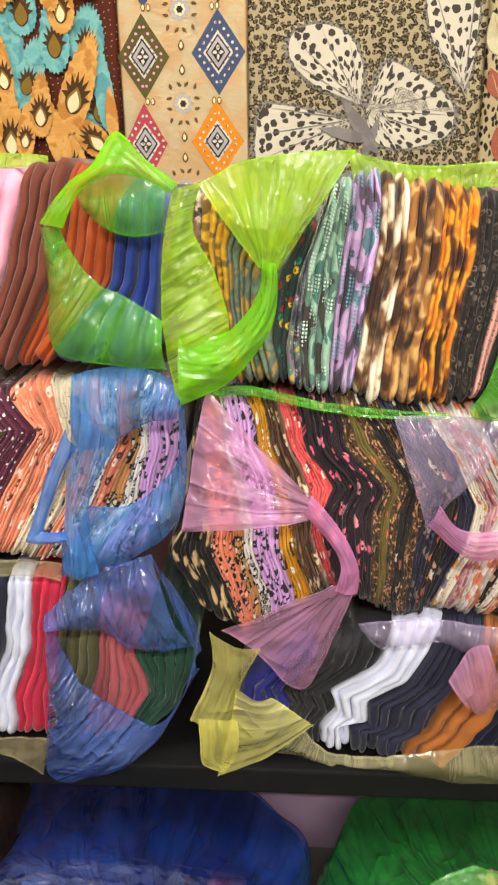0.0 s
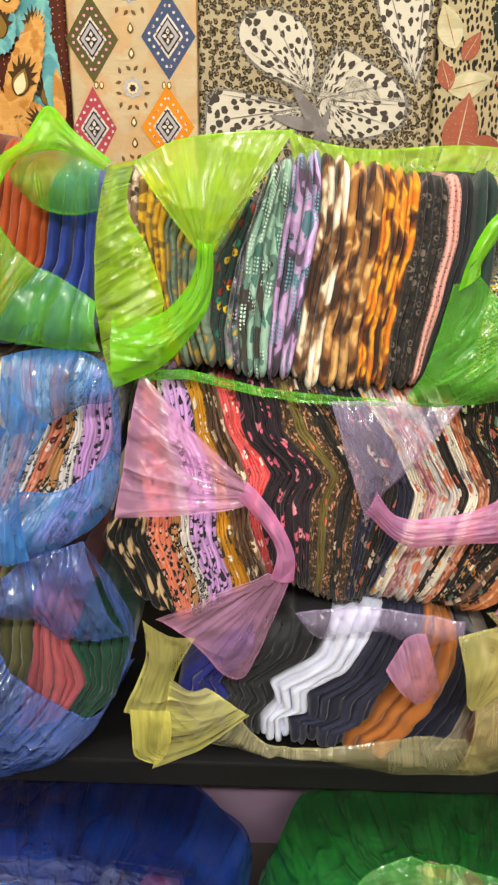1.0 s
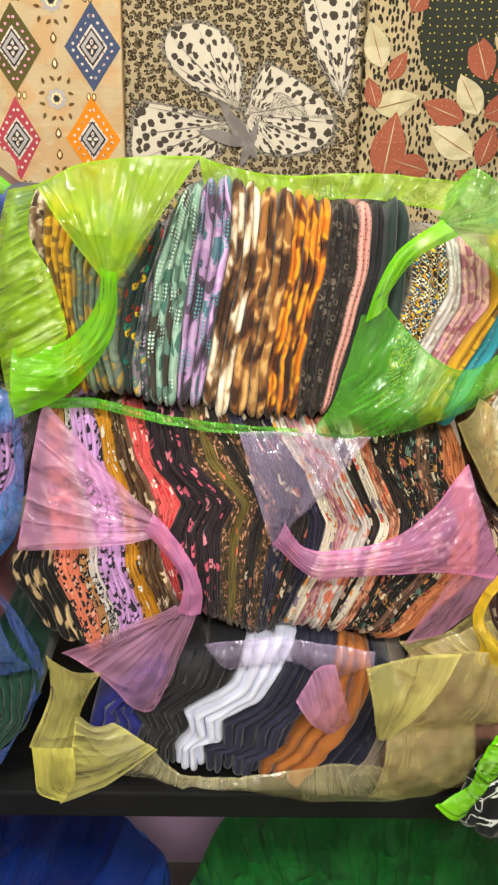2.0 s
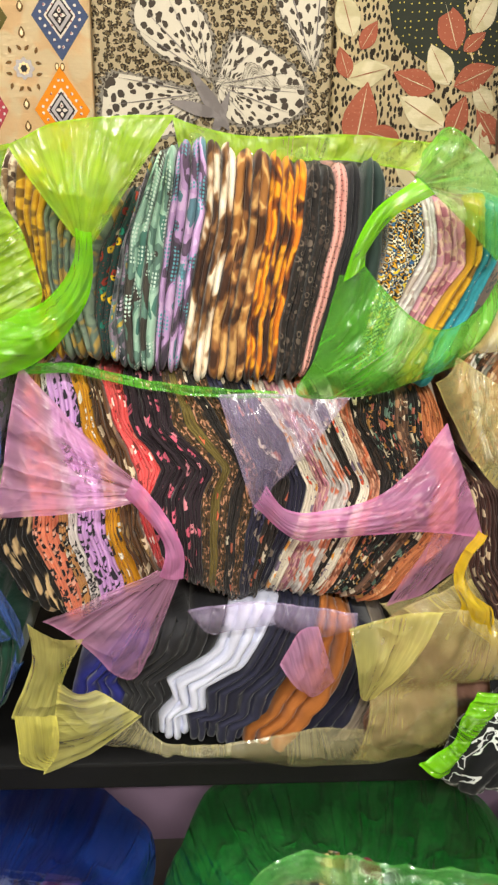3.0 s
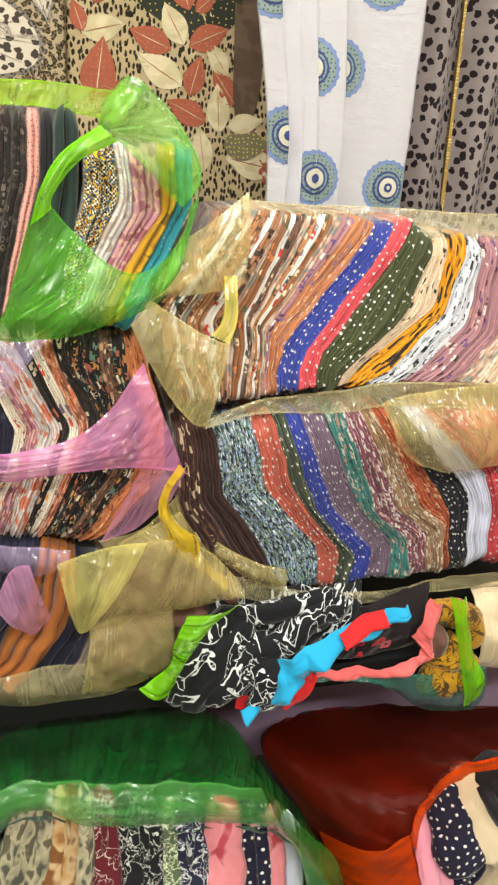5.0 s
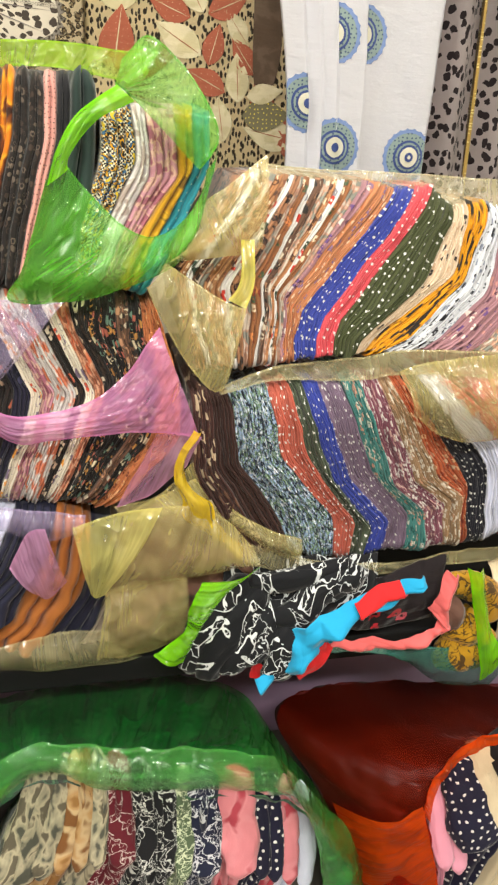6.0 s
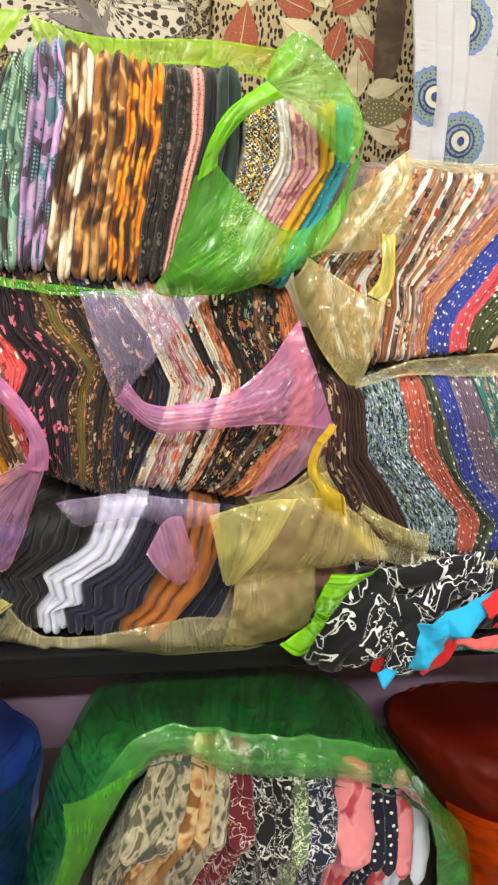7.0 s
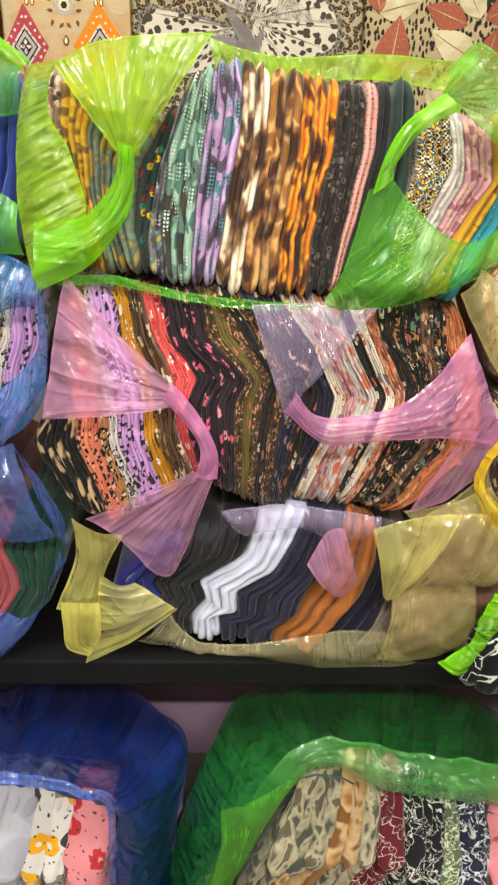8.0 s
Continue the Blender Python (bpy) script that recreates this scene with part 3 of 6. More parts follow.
def sheet(name, mat, parent, a, b, bulge=0.0, pleat=0.004, crumple=0.0026, n=96, m=40, label="", pleats=26, thick=0.0, along=False):
    """A thin flexible sheet between two guide lines of (x, z, how far ahead of the goods)."""
    SEED[0] += 1
    s = SEED[0] * 5.1
    A, B = resample(a, 40, True), resample(b, 40, True)
    length = float(np.sum(np.linalg.norm(np.diff((A + B)[:, :2] / 2, axis=0), axis=1)))
    wide = float(np.mean(np.linalg.norm((A - B)[:, :2], axis=1)))
    pleats = min(pleats, max(3.0, (wide if along else length) / (0.006 if along else 0.011)))
    pleat = min(pleat, 0.3 * (wide if along else length) / pleats)
    n, m = (n, max(m, int(pleats * 5))) if along else (max(n, int(pleats * 5)), m)
    A, B = resample(a, n, True), resample(b, n, True)
    bm = bmesh.new()
    uv = bm.loops.layers.uv.new("UVMap")
    rows, coords, run = [], {}, 0.0
    for i in range(n):
        u = i / (n - 1)
        if i:
            run += float(np.linalg.norm((A[i, :2] + B[i, :2] - A[i - 1, :2] - B[i - 1, :2]) / 2))
        span = float(np.linalg.norm((A[i] - B[i])[:2]))
        row = []
        for j in range(m):
            v = j / (m - 1)
            p = A[i] * (1 - v) + B[i] * v
            x, z, o = p
            o += bulge * math.sin(math.pi * v)
            if along:
                ridge = rough(v * pleats * 0.5 + s, u * 2.2, s) + 0.5 * rough(v * pleats + s, u * 3.0, s)
            else:
                ridge = 0.5 * rough(u * pleats + s, v * 1.2, s) + rough(u * pleats * 0.32 + s, v * 0.9, s)
            o += pleat * (abs(ridge) * 2.2 - 0.4) * (0.35 + 0.65 * math.sin(math.pi * min(1, v + 0.12)))
            o += crumple * (2.2 * facets(x, z, s) + 0.5 * rough(x * 14 + s, z * 14))
            x += 0.5 * crumple * rough(z * 30, s, x * 30)
            z += 0.5 * crumple * rough(s, x * 30, z * 30)
            vert = bm.verts.new((x, front(z) - o, z))
            coords[vert] = (v * span, run) if along else (run, v * span)
            row.append(vert)
        rows.append(row)
    for i in range(n - 1):
        for j in range(m - 1):
            f = bm.faces.new((rows[i][j], rows[i][j + 1], rows[i + 1][j + 1], rows[i + 1][j]))
            for loop in f.loops:
                loop[uv].uv = coords[loop.vert]
    if not thick:
        # a doubled hem along both edges
        for first, second in ((0, 1), (m - 1, m - 2)):
            strip = []
            for row in rows:
                p, way = row[first].co, row[second].co - row[first].co
                step = way.normalized() * min(0.0032, 0.3 * span + 0.0005)
                pair = [bm.verts.new(q + Vector((0, -0.0008, 0))) for q in (p, p + step)]
                for v in pair:
                    coords[v] = coords[row[first]]
                strip.append(pair)
            for a0, a1 in zip(strip, strip[1:]):
                quad = (a0[0], a0[1], a1[1], a1[0]) if first == 0 else (a0[1], a0[0], a1[0], a1[1])
                f = bm.faces.new(quad)
                for loop in f.loops:
                    loop[uv].uv = coords[loop.vert]
    bm.normal_update()
    if sum((f.normal.y - 0.7 * f.normal.z) * f.calc_area() for f in bm.faces) > 0:
        bmesh.ops.reverse_faces(bm, faces=bm.faces[:])
    if thick:
        bmesh.ops.solidify(bm, geom=bm.faces[:], thickness=thick)
        bmesh.ops.recalc_face_normals(bm, faces=bm.faces[:])
    ob = new(name, mesh_of(name, bm, MAT[mat]))
    if parent:
        ob.parent = parent
    if label:
        ob["label"] = label
    return ob


def roll(name, mat, parent, spine, radius, flat=0.7, wrinkle=0.2, label=""):
    """A rolled, wrinkled lobe of cloth along a spine of (x, z, how far ahead of the goods)."""
    SEED[0] += 1
    s = SEED[0] * 4.3
    n, m = 46, 26
    P = resample(spine, n, True)
    bm = bmesh.new()
    uv = bm.loops.layers.uv.new("UVMap")
    rows, coords, run = [], {}, 0.0
    for i in range(n):
        way = P[min(i + 1, n - 1)] - P[max(i - 1, 0)]
        way = way[:2] / max(1e-6, float(np.linalg.norm(way[:2])))
        if i:
            run += float(np.linalg.norm(P[i] - P[i - 1]))
        u = i / (n - 1)
        r = radius * (0.72 + 0.4 * abs(rough(u * 3.0, s)) + 0.3 * math.sin(math.pi * u)) * min(1.0, 0.25 + 7 * u, 0.25 + 7 * (1 - u))
        row = []
        for j in range(m):
            a = j / m * 2 * math.pi
            q = r * (1 + wrinkle * (1 - 2.5 * abs(rough(math.cos(a) * 1.6 + s, math.sin(a) * 1.6, run * 16.0))))
            side, ahead = q * math.cos(a), q * flat * math.sin(a)
            x, z = P[i][0] - way[1] * side, P[i][1] + way[0] * side
            vert = bm.verts.new((x, front(z) - P[i][2] - ahead, z))
            coords[vert] = (run, j / m * 6.3 * r)
            row.append(vert)
        rows.append(row)
    for i in range(n - 1):
        for j in range(m):
            k = (j + 1) % m
            f = bm.faces.new((rows[i][j], rows[i][k], rows[i + 1][k], rows[i + 1][j]))
            for loop in f.loops:
                c = coords[loop.vert]
                loop[uv].uv = (c[0], 6.3 * r) if k == 0 and loop.vert in (rows[i][0], rows[i + 1][0]) else c
    bm.faces.new(rows[0]), bm.faces.new(rows[-1])
    bmesh.ops.recalc_face_normals(bm, faces=bm.faces[:])
    return part(name, bm, MAT[mat], parent, label, smooth=True)


def rolled_tops(cloths, ahead):
    """The turned-over upper end of each folded cloth, as a soft roll on it."""
    for ob in cloths:
        co = np.array([v.co for v in ob.data.vertices])
        top = co[co[:, 2] > co[:, 2].max() - 0.16]
        rows = []
        for f in (0.02, 0.35, 0.7, 1.0):
            z = co[:, 2].max() - 0.13 * f
            near = top[np.abs(top[:, 2] - z) < 0.02]
            if len(near) > 3:
                rows.append((float(near[:, 0].mean()), z + 0.035 * (1 - f), ahead + 0.03 * f - 0.04 * (1 - f), float(np.ptp(near[:, 0]))))
        if len(rows) > 2:
            roll("rolled_top", ob.data.materials[0].name, ob, [q[:3] for q in rows], 0.44 * float(np.median([q[3] for q in rows])), 0.4, 0.22)


def bag(name, label, group="carrier bags"):
    return tagged(new(name), label, "plastic bag", group)


# ---- hanging cloths on the back wall ----


class Hanging:
    """A hanging length of cloth with soft folds; motifs printed on it follow its folds."""

    def __init__(self, label, mat, x0, x1, z0, z1, y, wave=0.006, count=3.0, taper=0.0, drape=0.0, name="hanging_fabric"):
        SEED[0] += 1
        self.s, self.y, self.wave, self.count, self.x0, self.x1, self.taper, self.z0, self.drape = SEED[0] * 2.3, y, wave, count, x0, x1, taper, z0, drape
        bm = bmesh.new()
        uv = bm.loops.layers.uv.new("UVMap")
        nx, nz = 70, 50
        rows = [[bm.verts.new(self.at(x0 + (x1 - x0) * i / nx, z0 + (z1 - z0) * j / nz)) for i in range(nx + 1)] for j in range(nz + 1)]
        for j in range(nz):
            for i in range(nx):
                f = bm.faces.new((rows[j][i], rows[j][i + 1], rows[j + 1][i + 1], rows[j + 1][i]))
                for loop in f.loops:
                    loop[uv].uv = (loop.vert.co.x, loop.vert.co.z)
        bmesh.ops.solidify(bm, geom=bm.faces[:], thickness=-0.0015)
        self.ob = tagged(new(name, mesh_of(name, bm, MAT[mat])), label, "fabric", "hanging fabrics")

    def at(self, x, z, lift=0.0):
        u = (x - self.x0) / (self.x1 - self.x0)
        fold = self.wave * (math.sin(u * self.count * 6.283 + self.s) + 0.6 * rough(u * self.count * 2 + self.s, z * 1.5))
        fold += self.drape * min(1.0, max(0.0, (z - 1.6) / 0.33)) ** 2
        mid = (self.x0 + self.x1) / 2
        x = mid + (x - mid) * (1 + self.taper * (z - 1.4))
        return (x, self.y + fold + 0.002 * rough(x * 20, z * 20, self.s) - lift, z)

    def motif(self, outline, mat, lift=1, n=32, name="printed_motif", curved=True, under=None):
        """A printed shape from its outline of (x, z) guide points."""
        if curved:
            q = resample([*outline, outline[0]], n, True)[:-1]
        else:
            q = np.array(outline, float)
        c = q.mean(axis=0)
        bm = bmesh.new()
        uv = bm.loops.layers.uv.new("UVMap")
        d = lift * 0.0009
        rings = [[bm.verts.new(self.at(*(c + (p - c) * r), d)) for p in q] for r in (0.5, 1.0)]
        mid = bm.verts.new(self.at(*c, d))
        for i in range(len(q)):
            k = (i + 1) % len(q)
            bm.faces.new((mid, rings[0][i], rings[0][k]))
            bm.faces.new((rings[0][i], rings[1][i], rings[1][k], rings[0][k]))
        for f in bm.faces:
            for loop in f.loops:
                loop[uv].uv = (loop.vert.co.x, loop.vert.co.z)
        bmesh.ops.recalc_face_normals(bm, faces=bm.faces)
        return part(name, bm, MAT[mat], under or self.ob, smooth=True)

    def rosette(self, cx, cz, r, mat, lift, teeth=0, depth=0.0, n=40, sx=1.0, name="medallion", under=None):
        pts = [(cx + sx * r * (1 + depth * math.cos(teeth * a)) * math.cos(a), cz + r * (1 + depth * math.cos(teeth * a)) * math.sin(a))
               for a in (6.2832 * k / n for k in range(n))]
        return self.motif(pts, mat, lift, name=name, curved=False, under=under)

    def diamond(self, cx, cz, w, h, mat, lift, under=None):
        return self.motif([(cx - w, cz), (cx, cz + h), (cx + w, cz), (cx, cz - h)], mat, lift, name="diamond", curved=False, under=under)

    def leaf(self, cx, cz, angle, length, fat, mat, lift, name="leaf", under=None):
        pts = []
        for k in range(20):
            t = k / 20 * 2
            u = t if t <= 1 else 2 - t
            side = 1 if t <= 1 else -1
            a, b = (u - 0.5) * length, side * fat * length * math.sin(math.pi * u ** 0.8) * 0.5
            pts.append((cx + a * math.cos(angle) - b * math.sin(angle), cz + a * math.sin(angle) + b * math.cos(angle)))
        return self.motif(pts, mat, lift, name=name, curved=False, under=under)

# ---- the shop ----
def slab(name, mat, x0, x1, y0, y1, z0, z1, bevel=0.0):
    bm = bmesh.new()
    box(bm, x0, x1, y0, y1, z0, z1, bevel)
    return tagged(new(name, mesh_of(name, bm, MAT[mat], False)), kind="structure")


slab("floor", "floor_tile", -2.2, 3.2, -2.4, 1.8, -0.1, 0.0)
slab("ceiling", "white_paint", -2.2, 3.2, -2.4, 1.8, 2.7, 2.8)
slab("wall_north", "wall_paint", -2.2, 3.2, 1.7, 1.8, 0.0, 2.7)
slab("wall_south", "wall_paint", -2.2, 3.2, -2.5, -2.4, 0.0, 2.7)
slab("wall_west", "wall_paint", -2.3, -2.2, -2.4, 1.8, 0.0, 2.7)
slab("wall_east", "wall_paint", 3.2, 3.3, -2.4, 1.8, 0.0, 2.7)
for lx, ly, watts in ((0.25, 0.7, 24), (0.3, -1.15, 92), (1.75, 0.1, 26), (-1.15, 0.1, 26)):
    tube_light(lx, ly, 2.62, 1.2, watts, (1.0, 0.975, 0.88))

# the display shelf
shelf = tagged(new("display_shelf"), "long black shelf with lilac board below", "shelf")
for nm, mt, dims in (("shelf_board", "black_board", (-1.6, 2.4, 0.955, 1.66, 0.462, 0.505, 0.004)), ("back_board", "lilac_paint", (-1.6, 2.4, 1.28, 1.3, 0.0, 0.46, 0.0))):
    bm = bmesh.new()
    box(bm, *dims)
    part(nm, bm, MAT[mt], shelf)

# cloths hung on the back wall
bm = bmesh.new()
bmesh.ops.create_cone(bm, segments=16, radius1=0.012, radius2=0.012, depth=3.6, cap_ends=True, matrix=Matrix.Translation((0.4, 1.675, 1.96)) @ Matrix.Rotation(radians(90), 4, "Y"))
tagged(new("hanging_rail", mesh_of("hanging_rail", bm, MAT["rail_steel"])), "thin steel rail along the wall", "rail")

feathers = Hanging("brown fabric with orange and teal peacock feathers", "feather_ground", -0.95, -0.268, 1.12, 1.95, 1.66, 0.005, 2.5)


def feather(cx, cz, length, width, deg, outer, eye, lift):
    """A peacock feather: a barbed vane, a dark lash round the eye, the eye and its heart."""
    angle = radians(deg)
    ca, sa = math.cos(angle), math.sin(angle)
    turn = lambda a, b: (cx + a * ca - b * sa, cz + a * sa + b * ca)
    pts = []
    for k in range(56):
        t = k / 56 * 2 * math.pi
        barb = 1.0 + (0.16 if k % 2 else -0.04) * (0.35 + 0.65 * max(0.0, math.cos(t)))
        pts.append(turn(0.5 * length * math.cos(t) * barb, 0.5 * width * math.sin(t) * (1 - 0.25 * math.cos(t)) * barb))
    vane = feathers.motif(pts, outer, lift, name="feather", curved=False)
    if eye:
        back = -0.14 * length
        lash = [turn(back + eye * 1.0 * math.cos(t) * (1.75 if k % 2 and math.cos(t) > -0.3 else 1.0), eye * 0.66 * math.sin(t) * (1.6 if k % 2 and math.cos(t) > -0.3 else 1.0))
                for k, t in ((k, k / 30 * 2 * math.pi) for k in range(30))]
        feathers.motif(lash, "feather_brown", lift + 1, name="feather_lash", curved=False, under=vane)
        ex, ez = turn(back - 0.1 * eye, 0)
        feathers.leaf(ex, ez, angle, 1.75 * eye, 0.6, "feather_olive", lift + 2, "feather_eye", vane)
        if outer == "feather_orange":
            feathers.leaf(ex - 0.12 * eye * ca, ez - 0.12 * eye * sa, angle, 1.45 * eye, 0.55, "feather_cream", lift + 3, "feather_heart", vane)


for dx, dz in ((0.0, 0.0), (-0.225, 0.0), (-0.45, 0.0), (0.0, 0.27), (-0.225, 0.27), (-0.45, 0.27)):
    for k, (cx, cz, ln, wd, deg, outer, eye) in enumerate((
            (-0.477, 1.533, 0.17, 0.055, 85, "teal", 0.0), (-0.446, 1.60, 0.10, 0.055, 88, "teal", 0.022), (-0.387, 1.55, 0.13, 0.056, 88, "teal", 0.023), (-0.327, 1.545, 0.10, 0.066, 80, "teal", 0.02),
            (-0.442, 1.483, 0.125, 0.055, 70, "teal", 0.02), (-0.300, 1.455, 0.15, 0.034, 95, "teal", 0.0), (-0.491, 1.495, 0.13, 0.04, 95, "orange", 0.02),
            (-0.346, 1.462, 0.175, 0.07, 68, "orange", 0.028), (-0.423, 1.428, 0.11, 0.05, 84, "orange", 0.022), (-0.314, 1.426, 0.07, 0.062, 100, "teal", 0.022),
            (-0.40, 1.38, 0.13, 0.05, 105, "orange", 0.0), (-0.456, 1.383, 0.10, 0.04, 80, "orange", 0.016), (-0.487, 1.385, 0.135, 0.062, 88, "orange", 0.026),
            (-0.330, 1.372, 0.085, 0.06, 135, "orange", 0.023), (-0.286, 1.41, 0.09, 0.026, 92, "orange", 0.0), (-0.37, 1.33, 0.10, 0.06, 90, "orange", 0.02))):
        px, pz = cx + dx, cz + dz
        if px - wd > -0.94 and pz + ln < 1.94 and pz - ln > 1.12:
            feather(px, pz, ln, wd * (1.0 if outer == "teal" else 0.84), deg, "feather_" + outer, eye, 2 + 4 * (k % 3) if outer == "teal" else 12 + 4 * (k % 3))

sand = Hanging("sand fabric printed with ornate coloured diamonds", "sand_sprig", -0.266, -0.03, 1.12, 1.95, 1.655, 0.003, 1.2)
for k, (cx, cz, mat) in enumerate(((-0.223, 1.508, "dia_olive"), (-0.083, 1.513, "dia_blue"), (-0.226, 1.358, "dia_red"), (-0.088, 1.361, "dia_orange"),
                                   (-0.218, 1.66, "dia_blue"), (-0.081, 1.665, "dia_olive"), (-0.226, 1.208, "dia_orange"), (-0.09, 1.21, "dia_red"))):
    wd = 0.048 if cx < -0.2 else 0.05
    gem = sand.diamond(cx, cz, wd * (0.85 if mat == "dia_red" else 1), 0.072, mat, 1)
    for m, s, d in (("dia_white", 0.56, 2), ("dia_dark", 0.47, 3), ("dia_grey", 0.4, 4), ("dia_dark", 0.26, 5)):
        sand.diamond(cx, cz, wd * s, 0.072 * s * 0.92, m, d, gem)
    for a in range(4):
        q = a * math.pi / 2
        sand.leaf(cx + 0.006 * math.cos(q), cz + 0.008 * math.sin(q), q, 0.010, 0.6, "dia_white", 6, "petal", gem)
    # running scroll along the diamond's sides
    for side in range(4):
        for j in range(5):
            f = (j + 0.5) / 5
            c0, c1 = [(-1, 0), (0, 1), (1, 0), (0, -1)][side], [(0, 1), (1, 0), (0, -1), (-1, 0)][side]
            ux, uz = (c0[0] * (1 - f) + c1[0] * f) * 0.76, (c0[1] * (1 - f) + c1[1] * f) * 0.76
            sand.rosette(cx + ux * wd, cz + uz * 0.072, 0.0026, "dia_white" if mat != "dia_olive" else "pink_plain", 2, n=8, name="bead", under=gem)
for cx in (-0.152, -0.012):
    for cz in (1.275, 1.428, 1.585, 1.74):
        if cx < -0.04:
            sand.rosette(cx, cz, 0.017, "dia_grey", 1, 8, 0.12)
            sand.rosette(cx, cz, 0.010, "sand_sprig", 2, 8, 0.1)
            sand.rosette(cx, cz, 0.006, "dia_dark", 3, 6, 0.2, n=18)
            for dz in (-0.058, 0.058):
                sand.leaf(cx, cz + dz, math.pi / 2, 0.02, 0.6, "sprig_line", 1)
                sand.leaf(cx, cz + dz, math.pi / 2, 0.012, 0.5, "sand_sprig", 2)
            for k in range(12):
                q = (k + 0.5) * math.pi / 6
                r = 1.0 / max(abs(math.cos(q)), abs(math.sin(q))) ** 0.6
                sand.leaf(cx + 0.027 * r * math.cos(q), cz + 0.034 * r * math.sin(q), q + (0.5 if k % 2 else -0.5), 0.012, 0.5, "sprig_line", 1)
            for dx in (-0.062, 0.064):
                for half in (-0.0048, 0.0048):
                    sand.rosette(cx + dx + half, cz + 0.004, 0.0068, "sprig_line", 1, sx=0.62, n=14, name="sprig")
                    sand.rosette(cx + dx + half, cz + 0.004, 0.0046, "sand_sprig", 2, sx=0.55, n=12, name="sprig")

spots = Hanging("grey leopard fabric with a large butterfly", "leopard_small", -0.028, 0.398, 1.1, 1.95, 1.65, 0.004, 1.6)


def wing(outline, lift=2):
    """A printed wing: a fringed dark edge, a pale spotted field and veins from its root, the first point."""
    q = resample([*outline, outline[0]], 60, True)[:-1]
    c = q.mean(axis=0)
    fringe = [tuple(c + (p - c) * (1.06 + 0.13 * (k % 2) * (0.6 + 0.8 * abs(rough(k * 1.3, 2.0))))) for k, p in enumerate(q)]
    spots.motif(fringe, "wing_edge", lift - 1, name="wing_fringe", curved=False)
    field = spots.motif(outline, "wing", lift, name="wing")
    root = np.array(outline[0])
    # the spots fan out from the root
    for loop in field.data.loops:
        co = field.data.vertices[loop.vertex_index].co
        dx, dz = co.x - root[0], co.z - root[1]
        field.data.uv_layers[0].data[loop.index].uv = (math.hypot(dx, dz) * 0.85, math.atan2(dz, dx) % 6.2832 * 0.085)
    for k in range(1, len(outline)):
        tip = np.array(outline[k])
        mid, d = (root + tip) / 2, tip - root
        spots.leaf(mid[0], mid[1], math.atan2(d[1], d[0]), float(np.linalg.norm(d)) * 0.94, 0.012, "wing_grey", lift + 1, "wing_vein", field)


wing([(0.178, 1.42), (0.10, 1.452), (0.052, 1.495), (0.052, 1.538), (0.10, 1.555), (0.155, 1.535), (0.182, 1.48)])
wing([(0.165, 1.395), (0.06, 1.418), (0.0, 1.42), (-0.015, 1.37), (-0.01, 1.325), (0.07, 1.318), (0.135, 1.34)])
wing([(0.19, 1.41), (0.222, 1.487), (0.268, 1.477), (0.332, 1.437), (0.352, 1.40), (0.337, 1.362), (0.26, 1.343), (0.205, 1.36)])
wing([(0.366, 1.44), (0.335, 1.48), (0.30, 1.54), (0.295, 1.63), (0.375, 1.63), (0.38, 1.50)])
wing([(0.18, 1.70), (0.05, 1.66), (0.02, 1.75), (0.12, 1.80), (0.2, 1.76)])
spots.leaf(0.178, 1.385, 2.2, 0.13, 0.2, "wing_grey", 4)
spots.leaf(0.20, 1.36, 1.2, 0.09, 0.2, "wing_grey", 4)
spots.leaf(0.15, 1.37, 2.9, 0.1, 0.22, "wing_grey", 4)

leaves = Hanging("zebra fabric with red and cream leaves", "zebra", 0.40, 0.98, 1.05, 1.95, 1.648, 0.008, 3.0)
leaves.motif([(0.50, 1.60), (0.50, 1.52), (0.55, 1.47), (0.62, 1.44), (0.70, 1.45), (0.75, 1.53), (0.76, 1.64), (0.62, 1.70)], "leaf_night", 1)
for k, (cx, cz, deg, ln) in enumerate(((0.457, 1.363, 82, 0.12), (0.42, 1.452, 110, 0.055), (0.462, 1.497, 60, 0.055), (0.553, 1.425, 160, 0.085), (0.663, 1.436, 25, 0.085),
                                       (0.638, 1.368, 75, 0.075), (0.624, 1.305, 155, 0.085), (0.609, 1.517, 110, 0.085), (0.654, 1.492, 40, 0.05), (0.698, 1.352, 130, 0.08),
                                       (0.50, 1.33, 165, 0.08), (0.74, 1.28, 100, 0.09), (0.80, 1.22, 80, 0.09), (0.50, 1.62, 60, 0.09))):
    blade = leaves.leaf(cx, cz, radians(deg), ln, 0.55, "leaf_red", 2)
    leaves.leaf(cx, cz, radians(deg), ln * 0.96, 0.018, "leaf_cream", 3, "leaf_vein", blade)
for k, (cx, cz, deg, ln) in enumerate(((0.467, 1.436, 15, 0.085), (0.596, 1.454, 120, 0.08), (0.571, 1.374, 150, 0.1), (0.681, 1.401, 130, 0.07), (0.687, 1.314, 95, 0.09),
                                       (0.668, 1.54, 60, 0.08), (0.42, 1.53, 110, 0.08), (0.656, 1.238, 100, 0.085), (0.76, 1.215, 170, 0.11), (0.56, 1.27, 140, 0.09))):
    blade = leaves.leaf(cx, cz, radians(deg), ln, 0.55, "leaf_cream", 2)
    leaves.leaf(cx, cz, radians(deg), ln * 0.96, 0.016, "leaf_red", 3, "leaf_vein", blade)

